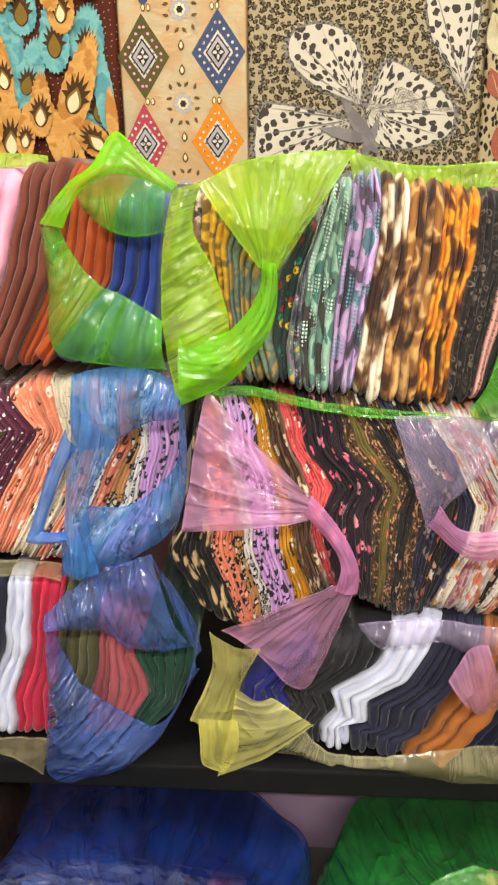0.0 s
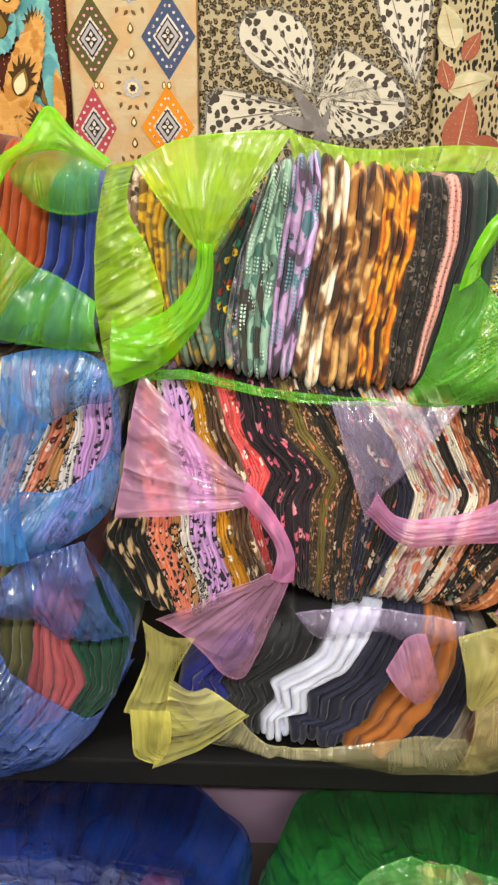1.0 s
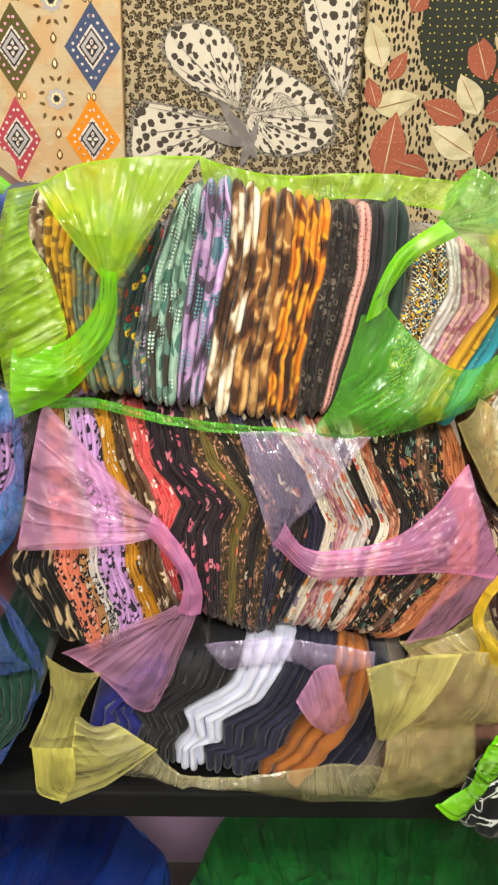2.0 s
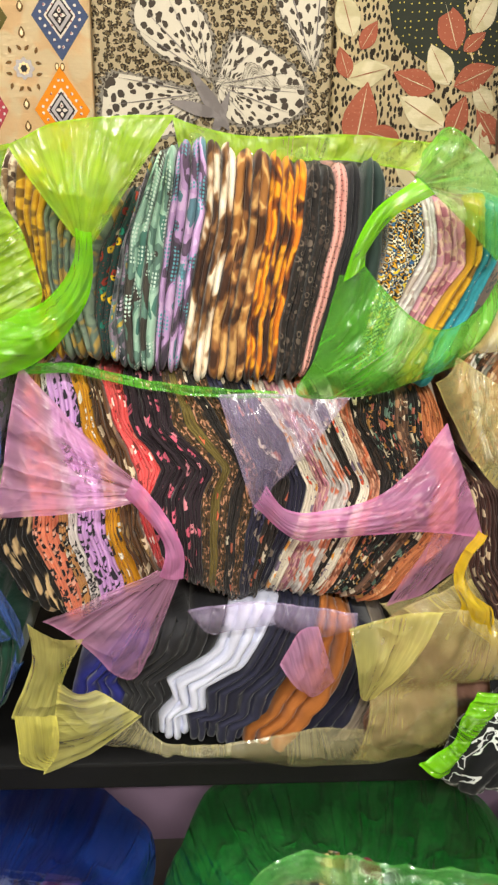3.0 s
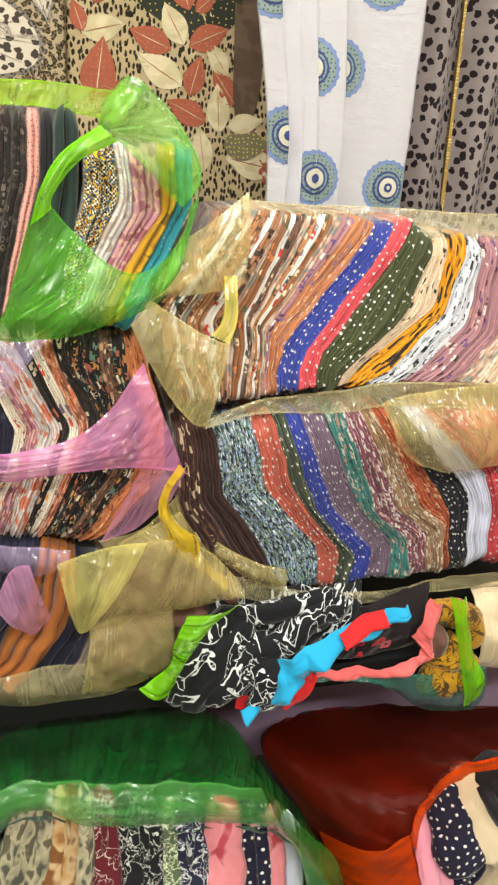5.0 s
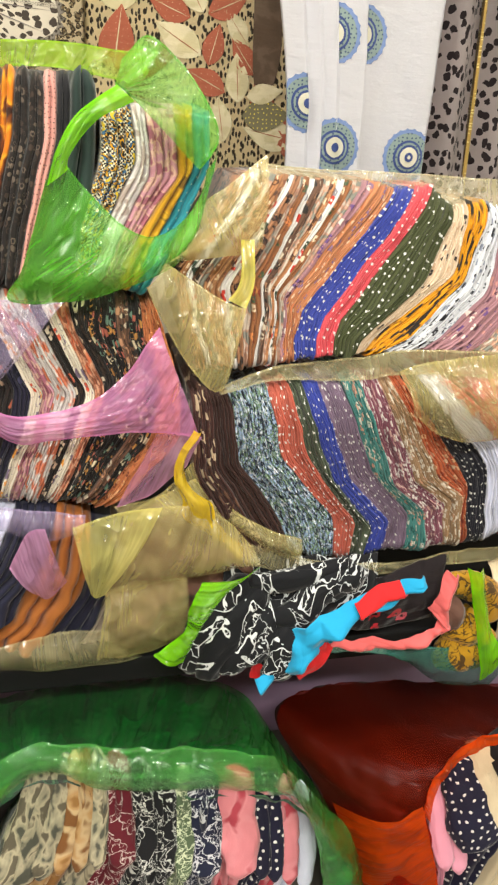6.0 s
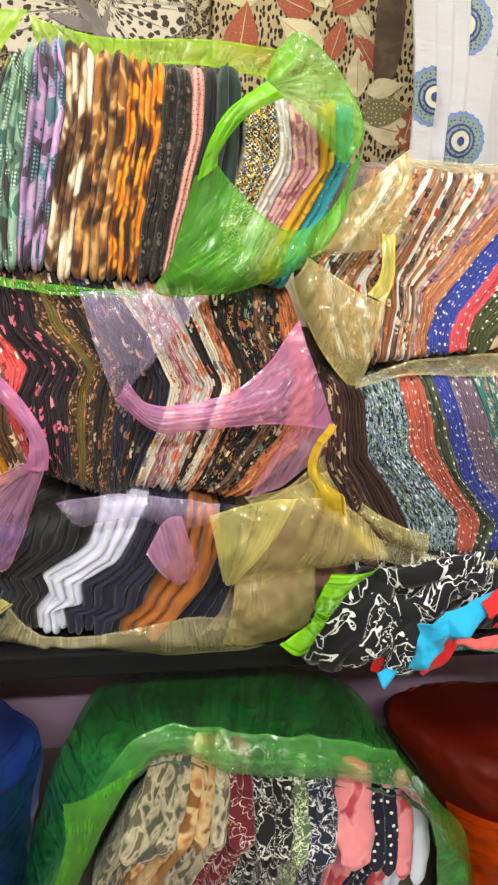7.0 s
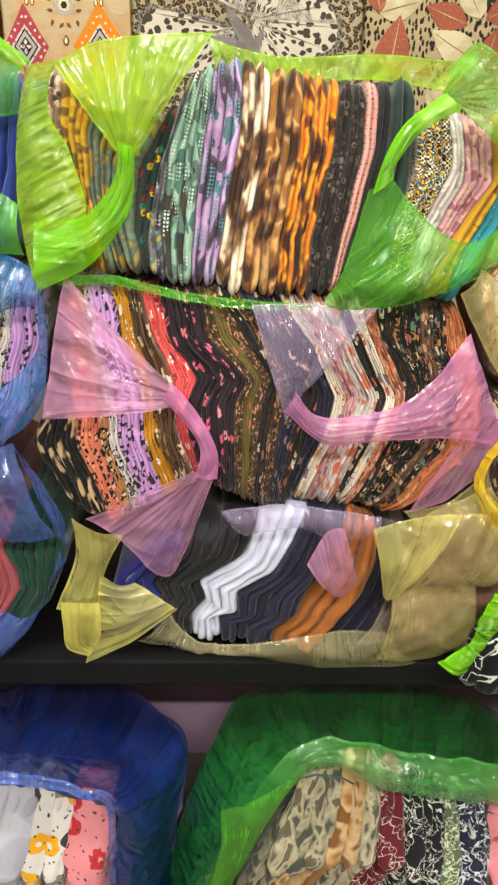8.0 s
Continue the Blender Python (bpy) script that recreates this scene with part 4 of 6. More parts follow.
# shading of a vertical fold, painted on as a brown strip
leaves.motif([(0.712, 1.60), (0.765, 1.60), (0.77, 1.45), (0.772, 1.36), (0.757, 1.30), (0.722, 1.31), (0.714, 1.45)], "fold_shade_brown", 3, name="printed_stem")
leaves.leaf(0.75, 1.25, 0.05, 0.10, 0.6, "gold_leaf", 4)
leaves.leaf(0.745, 1.29, 0.2, 0.075, 0.5, "leaf_cream", 5)

mauve = Hanging("mauve grey fabric with black animal spots", "leopard_mauve", 0.99, 1.9, 1.05, 1.95, 1.56, 0.026, 8.0)
for bx in (1.125, 1.52):
    mauve.motif([(bx, 1.9), (bx + 0.006, 1.9), (bx + 0.046, 1.08), (bx + 0.04, 1.08)], "gold_bead", 2, name="bead_trim", curved=False)

PLEATS = (0.705, 0.742, 0.772, 0.797, 0.851, 0.99)


class Pleated(Hanging):
    """A scarf whose pleats lap over one another, each edge before the next."""

    def at(self, x, z, lift=0.0):
        px, y, pz = Hanging.at(self, x, z, lift)
        for k in range(len(PLEATS) - 1):
            a, b = PLEATS[k], PLEATS[k + 1]
            if a <= x < b:
                f = (x - a) / (b - a)
                y -= 0.016 * f * min(1.0, (b - a) / 0.04) * (1.0 if k < 4 else 0.35)
        px += 0.10 * (1.40 - z) * (1 - (x - 0.705) / 0.285) + 0.008 * math.sin(z * 11) * (1 - (x - 0.705) / 0.285)
        return (px, y, pz)

    def disc(self, cx, cz, lo, hi):
        """A printed medallion between two pleat edges."""
        head = None
        for d, (m, s, teeth) in enumerate((("disc_blue", 1.0, 22), ("disc_sage", 0.86, 0), ("disc_navy", 0.6, 0), ("disc_sage", 0.52, 0), ("disc_navy", 0.44, 0), ("disc_cream", 0.36, 0), ("disc_navy", 0.17, 0), ("disc_cream", 0.07, 0))):
            n = 66 if teeth else 36
            pts = []
            for a in (6.2832 * k / n for k in range(n)):
                r = 0.047 * s * (1 + (0.03 * math.cos(teeth * a) if teeth else 0))
                pts.append((min(hi, max(lo, cx + r * math.cos(a))), cz + r * math.sin(a)))
            if max(p[0] for p in pts) - min(p[0] for p in pts) > 0.004:
                made = self.motif(pts, m, d + 1, name="ring" if head else "medallion", curved=False, under=head)
                head = head or made


scarf = Pleated("white scarf with blue medallions hanging in folds", "scarf_white", 0.705, 0.985, 1.12, 1.95, 1.41, 0.006, 1.6, drape=0.235)
for cx, cz, lo, hi in ((0.79, 1.387, 0.7975, 0.85), (0.844, 1.389, 0.8515, 0.98), (0.741, 1.277, 0.706, 0.7415), (0.797, 1.21, 0.7725, 0.7965), (0.797, 1.21, 0.7972, 0.85),
                       (0.952, 1.2, 0.8515, 0.983), (0.913, 1.528, 0.8515, 0.98), (0.73, 1.50, 0.706, 0.7415)):
    scarf.disc(cx, cz, lo, hi)

# ---- goods on the shelf and below ----
# top row, two lime bags
pile('fabrics in the top row', [
    [(-0.404, 1.329), (-0.415, 1.203), (-0.427, 1.081)],
    [(-0.289, 1.327), (-0.311, 1.209), (-0.356, 1.088)],
    [(-0.223, 1.337), (-0.251, 1.195), (-0.302, 1.078)],
    [(-0.162, 1.294), (-0.172, 1.187), (-0.252, 1.087)],
    [(-0.103, 1.293), (-0.108, 1.187), (-0.117, 1.082)],
], [
    ('soft pink plain fabric folded in a bag', ['pink_plain'], 2, 2),
    ('maroon brown plain fabric, thick folds', ['maroon_plain'], 2, 2),
    ('rust orange plain fabric folded in layers', ['rust_plain'], 2, 3),
    ('royal blue plain fabric folded upright', ['royal_plain'], 2, 2),
], 0.0, 0.3, arch=0.6, calm=0.5)

pile('fabrics in the top row', [
    [(-0.07, 1.299), (-0.073, 1.243), (-0.065, 1.204), (-0.029, 1.065)],
    [(-0.054, 1.296), (-0.056, 1.237), (-0.047, 1.198), (-0.019, 1.062)],
    [(-0.009, 1.274), (-0.022, 1.231), (-0.017, 1.159), (-0.001, 1.06)],
    [(0.032, 1.252), (0.008, 1.199), (0.009, 1.133), (0.028, 1.062)],
    [(0.074, 1.252), (0.043, 1.186), (0.037, 1.12), (0.047, 1.063)],
    [(0.094, 1.265), (0.068, 1.187), (0.054, 1.107), (0.056, 1.062)],
    [(0.109, 1.301), (0.081, 1.213), (0.07, 1.121), (0.075, 1.051)],
    [(0.136, 1.313), (0.123, 1.214), (0.11, 1.108), (0.108, 1.044)],
    [(0.172, 1.321), (0.17, 1.234), (0.152, 1.135), (0.139, 1.043)],
    [(0.208, 1.307), (0.202, 1.215), (0.18, 1.109), (0.173, 1.037)],
    [(0.251, 1.305), (0.243, 1.216), (0.222, 1.11), (0.217, 1.035)],
    [(0.296, 1.296), (0.288, 1.217), (0.263, 1.111), (0.256, 1.035)],
    [(0.328, 1.295), (0.326, 1.217), (0.301, 1.112), (0.286, 1.041)],
    [(0.36, 1.297), (0.358, 1.224), (0.331, 1.125), (0.301, 1.048)],
    [(0.393, 1.3), (0.39, 1.225), (0.383, 1.139), (0.355, 1.049)],
], [
    ('brown and cream leaf printed fabric', ['brown_white_leaf'], 1, 2),
    ('mustard and brown printed fabric', ['mustard_print'], 2, 2),
    ('grey-green printed fabric folded in a bag', ['greygreen_print'], 2, 2),
    ('olive grey fabric with dark print', ['greygreen_print'], 1, 2),
    ('yellow and teal printed fabric', ['teal_yellow_print'], 1, 2),
    ('grey multicolour checked fabric', ['grey_multi'], 2, 1),
    ('mint green fabric with dotted print', ['mint_print'], 2, 2),
    ('lilac fabric with geometric print', ['lilac_print'], 2, 2),
    ('white and dark brown animal print fabric', ['cow_print'], 2, 2),
    ('tan and brown animal print fabric', ['tan_print'], 2, 2),
    ('orange flame animal print fabric', ['flame_print'], 3, 2),
    ('black fabric with embroidered edging', ['black_embroidery'], 2, 2),
    ('dusty pink fabric with lace edging', ['pink_lace', 'black_plain'], 2, 2),
    ('bottle green plain fabric', ['bottle_plain'], 1, 2),
], 0.0, 0.16, arch=0.8, calm=0.35)

pile('fabrics in the top row', [
    [(0.4, 1.259), (0.391, 1.184), (0.372, 1.124), (0.355, 1.051)],
    [(0.436, 1.261), (0.436, 1.192), (0.404, 1.128), (0.376, 1.054)],
    [(0.454, 1.259), (0.455, 1.177), (0.422, 1.119), (0.39, 1.048)],
    [(0.488, 1.257), (0.491, 1.18), (0.444, 1.116), (0.408, 1.044)],
    [(0.509, 1.255), (0.511, 1.192), (0.466, 1.11), (0.425, 1.038)],
    [(0.53, 1.253), (0.531, 1.193), (0.487, 1.107), (0.443, 1.034)],
], [
    ('black and yellow geometric print fabric', ['geo_print'], 2, 2),
    ('pale grey and white fabric', ['grey_white'], 1, 3),
    ('mauve printed fabric in layers', ['mauve_print'], 2, 2),
    ('mustard fabric folded flat', ['mustard_plain', 'mustard_print'], 2, 1),
    ('turquoise dotted fabric folded in a bag', ['teal_plain2'], 1, 2),
], 0.005, 0.16)

# middle row
pile('fabrics in the middle row', [
    [(-0.435, 1.059), (-0.382, 0.998), (-0.431, 0.935), (-0.455, 0.825)],
    [(-0.365, 1.052), (-0.316, 0.999), (-0.368, 0.936), (-0.39, 0.831)],
    [(-0.314, 1.053), (-0.269, 1.001), (-0.317, 0.929), (-0.354, 0.832)],
    [(-0.253, 1.066), (-0.236, 0.999), (-0.274, 0.915), (-0.318, 0.832)],
    [(-0.203, 1.063), (-0.2, 1.0), (-0.236, 0.905), (-0.285, 0.83)],
    [(-0.147, 1.054), (-0.147, 0.982), (-0.182, 0.91), (-0.244, 0.829)],
    [(-0.117, 1.054), (-0.127, 0.983), (-0.14, 0.91), (-0.208, 0.83)],
    [(-0.086, 1.047), (-0.086, 0.983), (-0.099, 0.911), (-0.146, 0.834)],
], [
    ('green and plum dotted fabric', ['plum_dots', 'olive_dots'], 2, 5),
    ('plum fabric with pale dots', ['plum_dots'], 2, 5),
    ('peach floral fabric in layers', ['peach_floral'], 2, 5),
    ('cream, black and orange floral fabric', ['cream_black'], 2, 5),
    ('peach and white leopard fabric', ['peach_floral', 'leopard_white'], 3, 3),
    ('tan and black leopard fabric', ['tan_leopard', 'leopard_white'], 2, 3),
    ('lilac fabric with black script print', ['lilac_script'], 3, 3),
], 0.0, 0.3)

pile('fabrics in the middle row', [
    [(-0.065, 1.034), (-0.075, 0.928), (-0.1, 0.85), (-0.082, 0.81), (-0.064, 0.768)],
    [(-0.054, 1.035), (-0.05, 0.929), (-0.043, 0.852), (-0.02, 0.788), (0.004, 0.721)],
    [(-0.043, 1.038), (-0.018, 0.93), (-0.011, 0.853), (0.004, 0.795), (0.019, 0.735)],
    [(-0.029, 1.042), (0.003, 0.93), (0.014, 0.853), (0.027, 0.802), (0.04, 0.749)],
    [(0.002, 1.042), (0.042, 0.931), (0.05, 0.854), (0.059, 0.811), (0.069, 0.767)],
    [(0.021, 1.043), (0.058, 0.931), (0.07, 0.855), (0.081, 0.816), (0.093, 0.776)],
    [(0.037, 1.048), (0.064, 0.975), (0.088, 0.927), (0.086, 0.886), (0.114, 0.793)],
    [(0.063, 1.045), (0.084, 0.975), (0.121, 0.934), (0.097, 0.897), (0.126, 0.785)],
    [(0.116, 1.045), (0.133, 0.982), (0.186, 0.934), (0.163, 0.893), (0.17, 0.768)],
    [(0.144, 1.046), (0.175, 0.989), (0.216, 0.934), (0.198, 0.893), (0.196, 0.75)],
    [(0.172, 1.044), (0.207, 0.982), (0.239, 0.931), (0.225, 0.883), (0.214, 0.746)],
    [(0.224, 1.036), (0.267, 0.976), (0.3, 0.914), (0.286, 0.873), (0.248, 0.763)],
    [(0.28, 1.033), (0.31, 0.969), (0.344, 0.914), (0.326, 0.869), (0.287, 0.757)],
    [(0.33, 1.03), (0.342, 0.989), (0.379, 0.914), (0.365, 0.866), (0.315, 0.753)],
    [(0.371, 1.03), (0.37, 0.99), (0.405, 0.928), (0.383, 0.862), (0.33, 0.757)],
    [(0.408, 1.031), (0.412, 0.976), (0.428, 0.928), (0.423, 0.862), (0.351, 0.755)],
    [(0.44, 1.024), (0.445, 0.976), (0.465, 0.932), (0.452, 0.858), (0.371, 0.748)],
    [(0.457, 1.024), (0.475, 0.976), (0.492, 0.921), (0.49, 0.85), (0.396, 0.741)],
], [
    ('black fabric with leopard trim', ['black_trim'], 2, 3),
    ('salmon fabric with leopard print', ['salmon_leopard'], 2, 3),
    ('tan leopard printed fabric', ['tan_leopard', 'leopard_white'], 2, 3),
    ('lilac fabric with black script print', ['lilac_script'], 2, 3),
    ('mustard fabric with white flowers', ['mustard_floral'], 2, 2),
    ('brown floral fabric folded in a bag', ['brown_floral'], 2, 3),
    ('coral floral fabric in a zigzag pile', ['coral_floral'], 2, 3),
    ('black fabric with pink flowers', ['black_floral'], 3, 3),
    ('brown and olive patterned fabric', ['brown_brick', 'olive_orange'], 3, 3),
    ('dark floral fabric folded in a bag', ['dark_floral', 'brown_brick'], 2, 3),
    ('navy and dark floral fabric', ['navy_floral', 'dark_floral'], 3, 3),
    ('ivory and coral floral fabric', ['ivory_coral', 'mauve_print', 'grey_coral'], 3, 3),
    ('grey, white and coral fabric', ['grey_coral', 'dark_floral', 'ivory_coral'], 3, 3),
    ('coral brown printed fabric', ['coral_brown', 'dark_floral'], 2, 3),
    ('black fabric with bead print', ['black_beads'], 2, 5),
    ('brown fabric with bead print', ['brown_beads', 'black_beads'], 2, 3),
    ('peach spotted fabric in curved layers', ['peach_spots'], 3, 3),
], 0.0, 0.3, fine=1.3)

# right-hand heaps
pile('fabrics in the upper right bag', [
    [(0.571, 1.181), (0.484, 1.065), (0.491, 1.009), (0.516, 0.934)],
    [(0.64, 1.186), (0.532, 1.045), (0.539, 0.981), (0.558, 0.936)],
    [(0.675, 1.184), (0.601, 1.053), (0.601, 1.01), (0.594, 0.937)],
    [(0.73, 1.182), (0.624, 1.039), (0.623, 1.002), (0.62, 0.94)],
    [(0.779, 1.18), (0.64, 1.024), (0.64, 0.988), (0.64, 0.944)],
    [(0.801, 1.172), (0.66, 1.017), (0.652, 0.981), (0.651, 0.947)],
    [(0.831, 1.174), (0.696, 1.01), (0.684, 0.981), (0.68, 0.951)],
    [(0.862, 1.177), (0.722, 1.006), (0.71, 0.98), (0.705, 0.952)],
    [(0.889, 1.154), (0.841, 1.056), (0.75, 0.98), (0.729, 0.954)],
    [(0.912, 1.163), (0.888, 1.064), (0.779, 0.988), (0.748, 0.956)],
    [(0.941, 1.16), (0.901, 1.056), (0.817, 0.98), (0.775, 0.961)],
    [(0.967, 1.155), (0.941, 1.042), (0.869, 0.98), (0.835, 0.961)],
    [(1.012, 1.157), (0.991, 1.027), (0.948, 0.98), (0.909, 0.957)],
    [(1.071, 1.155), (1.065, 1.027), (1.044, 0.98), (1.037, 0.948)],
    [(1.184, 1.154), (1.184, 1.028), (1.178, 0.979), (1.171, 0.947)],
], [
    ('brown leopard fabric folded in a bag', ['brown_leopard', 'peach_beads', 'white_red_floral', 'brown_beads', 'grey_peach', 'peach_beads'], 6, 1),
    ('peach and brown bead print fabric', ['peach_beads', 'white_red_floral', 'brown_leopard', 'grey_peach', 'orange_green'], 5, 1),
    ('white and peach floral fabric', ['white_red_floral', 'brown_beads', 'grey_peach', 'peach_beads', 'white_red_floral'], 5, 1),
    ('orange and grey floral fabric', ['orange_green', 'grey_peach', 'mauve_floral', 'peach_lilac'], 4, 1),
    ('peach and lilac floral fabric', ['peach_lilac'], 2, 4),
    ('royal blue fabric with white dots', ['blue_dots'], 3, 4),
    ('coral fabric with white dots', ['coral_dots'], 2, 4),
    ('olive fabric with white dots', ['olive_dots'], 2, 4),
    ('cream printed fabric folded in a bag', ['cream_print'], 2, 4),
    ('mustard and black printed fabric', ['mustard_black'], 2, 4),
    ('white fabric with swirl print', ['white_swirl'], 3, 4),
    ('mauve floral fabric folded in a bag', ['mauve_floral'], 3, 4),
    ('grey and cream fabric', ['grey_peach', 'cream_print'], 3, 4),
    ('brown floral fabric folded in a bag', ['brown_floral'], 3, 4),
], 0.0, 0.14, fine=1.5)

pile('fabrics in the lower right bag', [
    [(0.509, 0.908), (0.507, 0.807), (0.549, 0.721), (0.6, 0.656)],
    [(0.558, 0.908), (0.575, 0.813), (0.634, 0.725), (0.669, 0.648)],
    [(0.612, 0.913), (0.638, 0.81), (0.722, 0.717), (0.735, 0.635)],
    [(0.646, 0.914), (0.677, 0.809), (0.76, 0.703), (0.757, 0.634)],
    [(0.663, 0.914), (0.714, 0.78), (0.787, 0.693), (0.781, 0.634)],
    [(0.689, 0.913), (0.74, 0.779), (0.814, 0.704), (0.809, 0.643)],
    [(0.723, 0.915), (0.775, 0.787), (0.846, 0.712), (0.845, 0.642)],
    [(0.748, 0.916), (0.813, 0.766), (0.876, 0.71), (0.877, 0.64)],
    [(0.78, 0.918), (0.848, 0.769), (0.906, 0.723), (0.91, 0.643)],
    [(0.799, 0.921), (0.884, 0.772), (0.93, 0.741), (0.944, 0.64)],
    [(0.816, 0.923), (0.907, 0.799), (0.935, 0.76), (0.958, 0.642)],
    [(0.842, 0.919), (0.941, 0.816), (0.963, 0.788), (0.99, 0.647)],
    [(0.877, 0.91), (0.984, 0.824), (1.003, 0.786), (1.02, 0.655)],
    [(0.965, 0.909), (1.03, 0.85), (1.064, 0.783), (1.084, 0.651)],
    [(1.164, 0.906), (1.176, 0.846), (1.205, 0.777), (1.233, 0.641)],
], [
    ('dark brown printed fabric', ['brown_script', 'darkbrown_plain'], 2, 6),
    ('black and white tweed fabric', ['tweed'], 3, 6),
    ('salmon fabric with white dots', ['salmon_dots'], 2, 4),
    ('grey-green fabric with white dots', ['green_dots'], 2, 2),
    ('royal blue fabric with white dots', ['blue_dots'], 2, 4),
    ('mauve fabric with pale dots', ['mauve_dots'], 2, 6),
    ('teal floral fabric folded in a bag', ['teal_floral'], 2, 4),
    ('berry and white floral fabric', ['berry_white'], 2, 4),
    ('peach and white floral fabric', ['peach_white'], 2, 4),
    ('orange floral fabric folded in a bag', ['orange_floral'], 2, 2),
    ('navy fabric with white dots', ['navy_dots'], 2, 4),
    ('white plain fabric folded in a bag', ['white_plain'], 2, 4),
    ('red fabric with pale dots', ['red_dots'], 3, 4),
    ('crimson dotted fabric folded in a bag', ['red_dots', 'coral_dots'], 4, 4),
], 0.0, 0.3, fine=1.4)

# bottom row
pile('plain fabrics in the bottom row', [
    [(-0.426, 0.808), (-0.456, 0.677), (-0.475, 0.617), (-0.482, 0.524)],
    [(-0.319, 0.811), (-0.344, 0.682), (-0.368, 0.632), (-0.384, 0.537)],
    [(-0.288, 0.81), (-0.301, 0.693), (-0.329, 0.629), (-0.343, 0.534)],
    [(-0.244, 0.805), (-0.264, 0.685), (-0.279, 0.626), (-0.292, 0.537)],
    [(-0.196, 0.771), (-0.204, 0.687), (-0.22, 0.629), (-0.244, 0.536)],
    [(-0.137, 0.736), (-0.152, 0.689), (-0.134, 0.628), (-0.187, 0.55)],
    [(-0.069, 0.711), (-0.078, 0.654), (-0.095, 0.605), (-0.141, 0.552)],
], [
    ('navy plain fabric folded in a bag', ['navy_plain'], 2, 2),
    ('white plain fabric in a zigzag fold', ['white_plain'], 1, 3),
    ('crimson plain fabric in a zigzag fold', ['crimson_plain'], 1, 4),
    ('olive plain fabric in layers', ['olive_plain'], 2, 2),
    ('dusty rose plain fabric in pointed folds', ['rose_plain'], 2, 3),
    ('dark green plain fabric in pointed folds', ['pine_plain'], 2, 3),
], 0.0, 0.3)

pile('plain fabrics in the bottom row', [
    [(0.06, 0.701), (0.036, 0.673), (-0.004, 0.634), (-0.009, 0.615), (-0.013, 0.595), (-0.007, 0.561)],
    [(0.098, 0.711), (0.09, 0.683), (0.05, 0.636), (0.065, 0.617), (0.057, 0.588), (0.062, 0.551)],
    [(0.202, 0.741), (0.181, 0.677), (0.117, 0.636), (0.126, 0.603), (0.105, 0.57), (0.107, 0.526)],
    [(0.269, 0.751), (0.23, 0.651), (0.17, 0.616), (0.172, 0.58), (0.144, 0.576), (0.151, 0.526)],
    [(0.327, 0.753), (0.302, 0.663), (0.274, 0.615), (0.26, 0.576), (0.229, 0.555), (0.222, 0.524)],
    [(0.373, 0.719), (0.371, 0.656), (0.353, 0.608), (0.325, 0.568), (0.305, 0.539), (0.3, 0.525)],
    [(0.401, 0.702), (0.398, 0.647), (0.386, 0.609), (0.374, 0.57), (0.356, 0.539), (0.349, 0.524)],
    [(0.433, 0.676), (0.428, 0.61), (0.415, 0.581), (0.4, 0.561), (0.397, 0.541), (0.394, 0.524)],
], [
    ('ink blue plain fabric', ['blueink_plain'], 2, 2),
    ('charcoal plain fabric in zigzag folds', ['charcoal_plain'], 2, 3),
    ('white plain fabric in a zigzag pile', ['white_plain'], 2, 2),
    ('navy plain fabric in zigzag folds', ['navy_plain'], 2, 3),
    ('copper brown plain fabric in layers', ['copper_plain'], 4, 1),
    ('black plain fabric folded in a bag', ['navy_plain'], 1, 3),
    ('taupe plain fabric folded in a bag', ['taupe_plain'], 1, 4),
], 0.0, 0.3)

# lime bag around the pink, maroon, rust and blue cloths
lime_bag = bag('carrier_bag', 'lime green thin plastic bag with open handle loop')
sheet('handle', 'film_lime_dense', lime_bag,
      [(-0.243, 1.264, 0.07), (-0.21, 1.308, 0.07), (-0.18, 1.329, 0.07), (-0.15, 1.366, 0.07), (-0.116, 1.336, 0.07), (-0.075, 1.307, 0.07)],
      [(-0.214, 1.259, 0.07), (-0.195, 1.298, 0.07), (-0.164, 1.318, 0.07), (-0.133, 1.318, 0.07), (-0.107, 1.309, 0.07), (-0.085, 1.296, 0.07)], bulge=0.007, along=True)
sheet('film', 'film_green', lime_bag,
      [(-0.202, 1.297, 0.045), (-0.17, 1.319, 0.045), (-0.131, 1.318, 0.045), (-0.093, 1.302, 0.045)],
      [(-0.196, 1.277, 0.045), (-0.164, 1.252, 0.045), (-0.128, 1.246, 0.045), (-0.095, 1.251, 0.045)], bulge=0.012)
sheet('film', 'film_green', lime_bag,
      [(-0.224, 1.26, 0.055), (-0.205, 1.225, 0.055), (-0.178, 1.195, 0.055), (-0.141, 1.177, 0.055), (-0.096, 1.15, 0.055)],
      [(-0.248, 1.262, 0.055), (-0.238, 1.196, 0.055), (-0.231, 1.116, 0.055), (-0.173, 1.099, 0.055), (-0.091, 1.092, 0.055)], bulge=0.02)
sheet('film', 'film_lime', lime_bag,
      [(-0.415, 1.346, -0.04), (-0.32, 1.344, -0.04), (-0.265, 1.34, -0.04)],
      [(-0.41, 1.328, -0.03), (-0.317, 1.327, -0.03), (-0.262, 1.326, -0.03)])
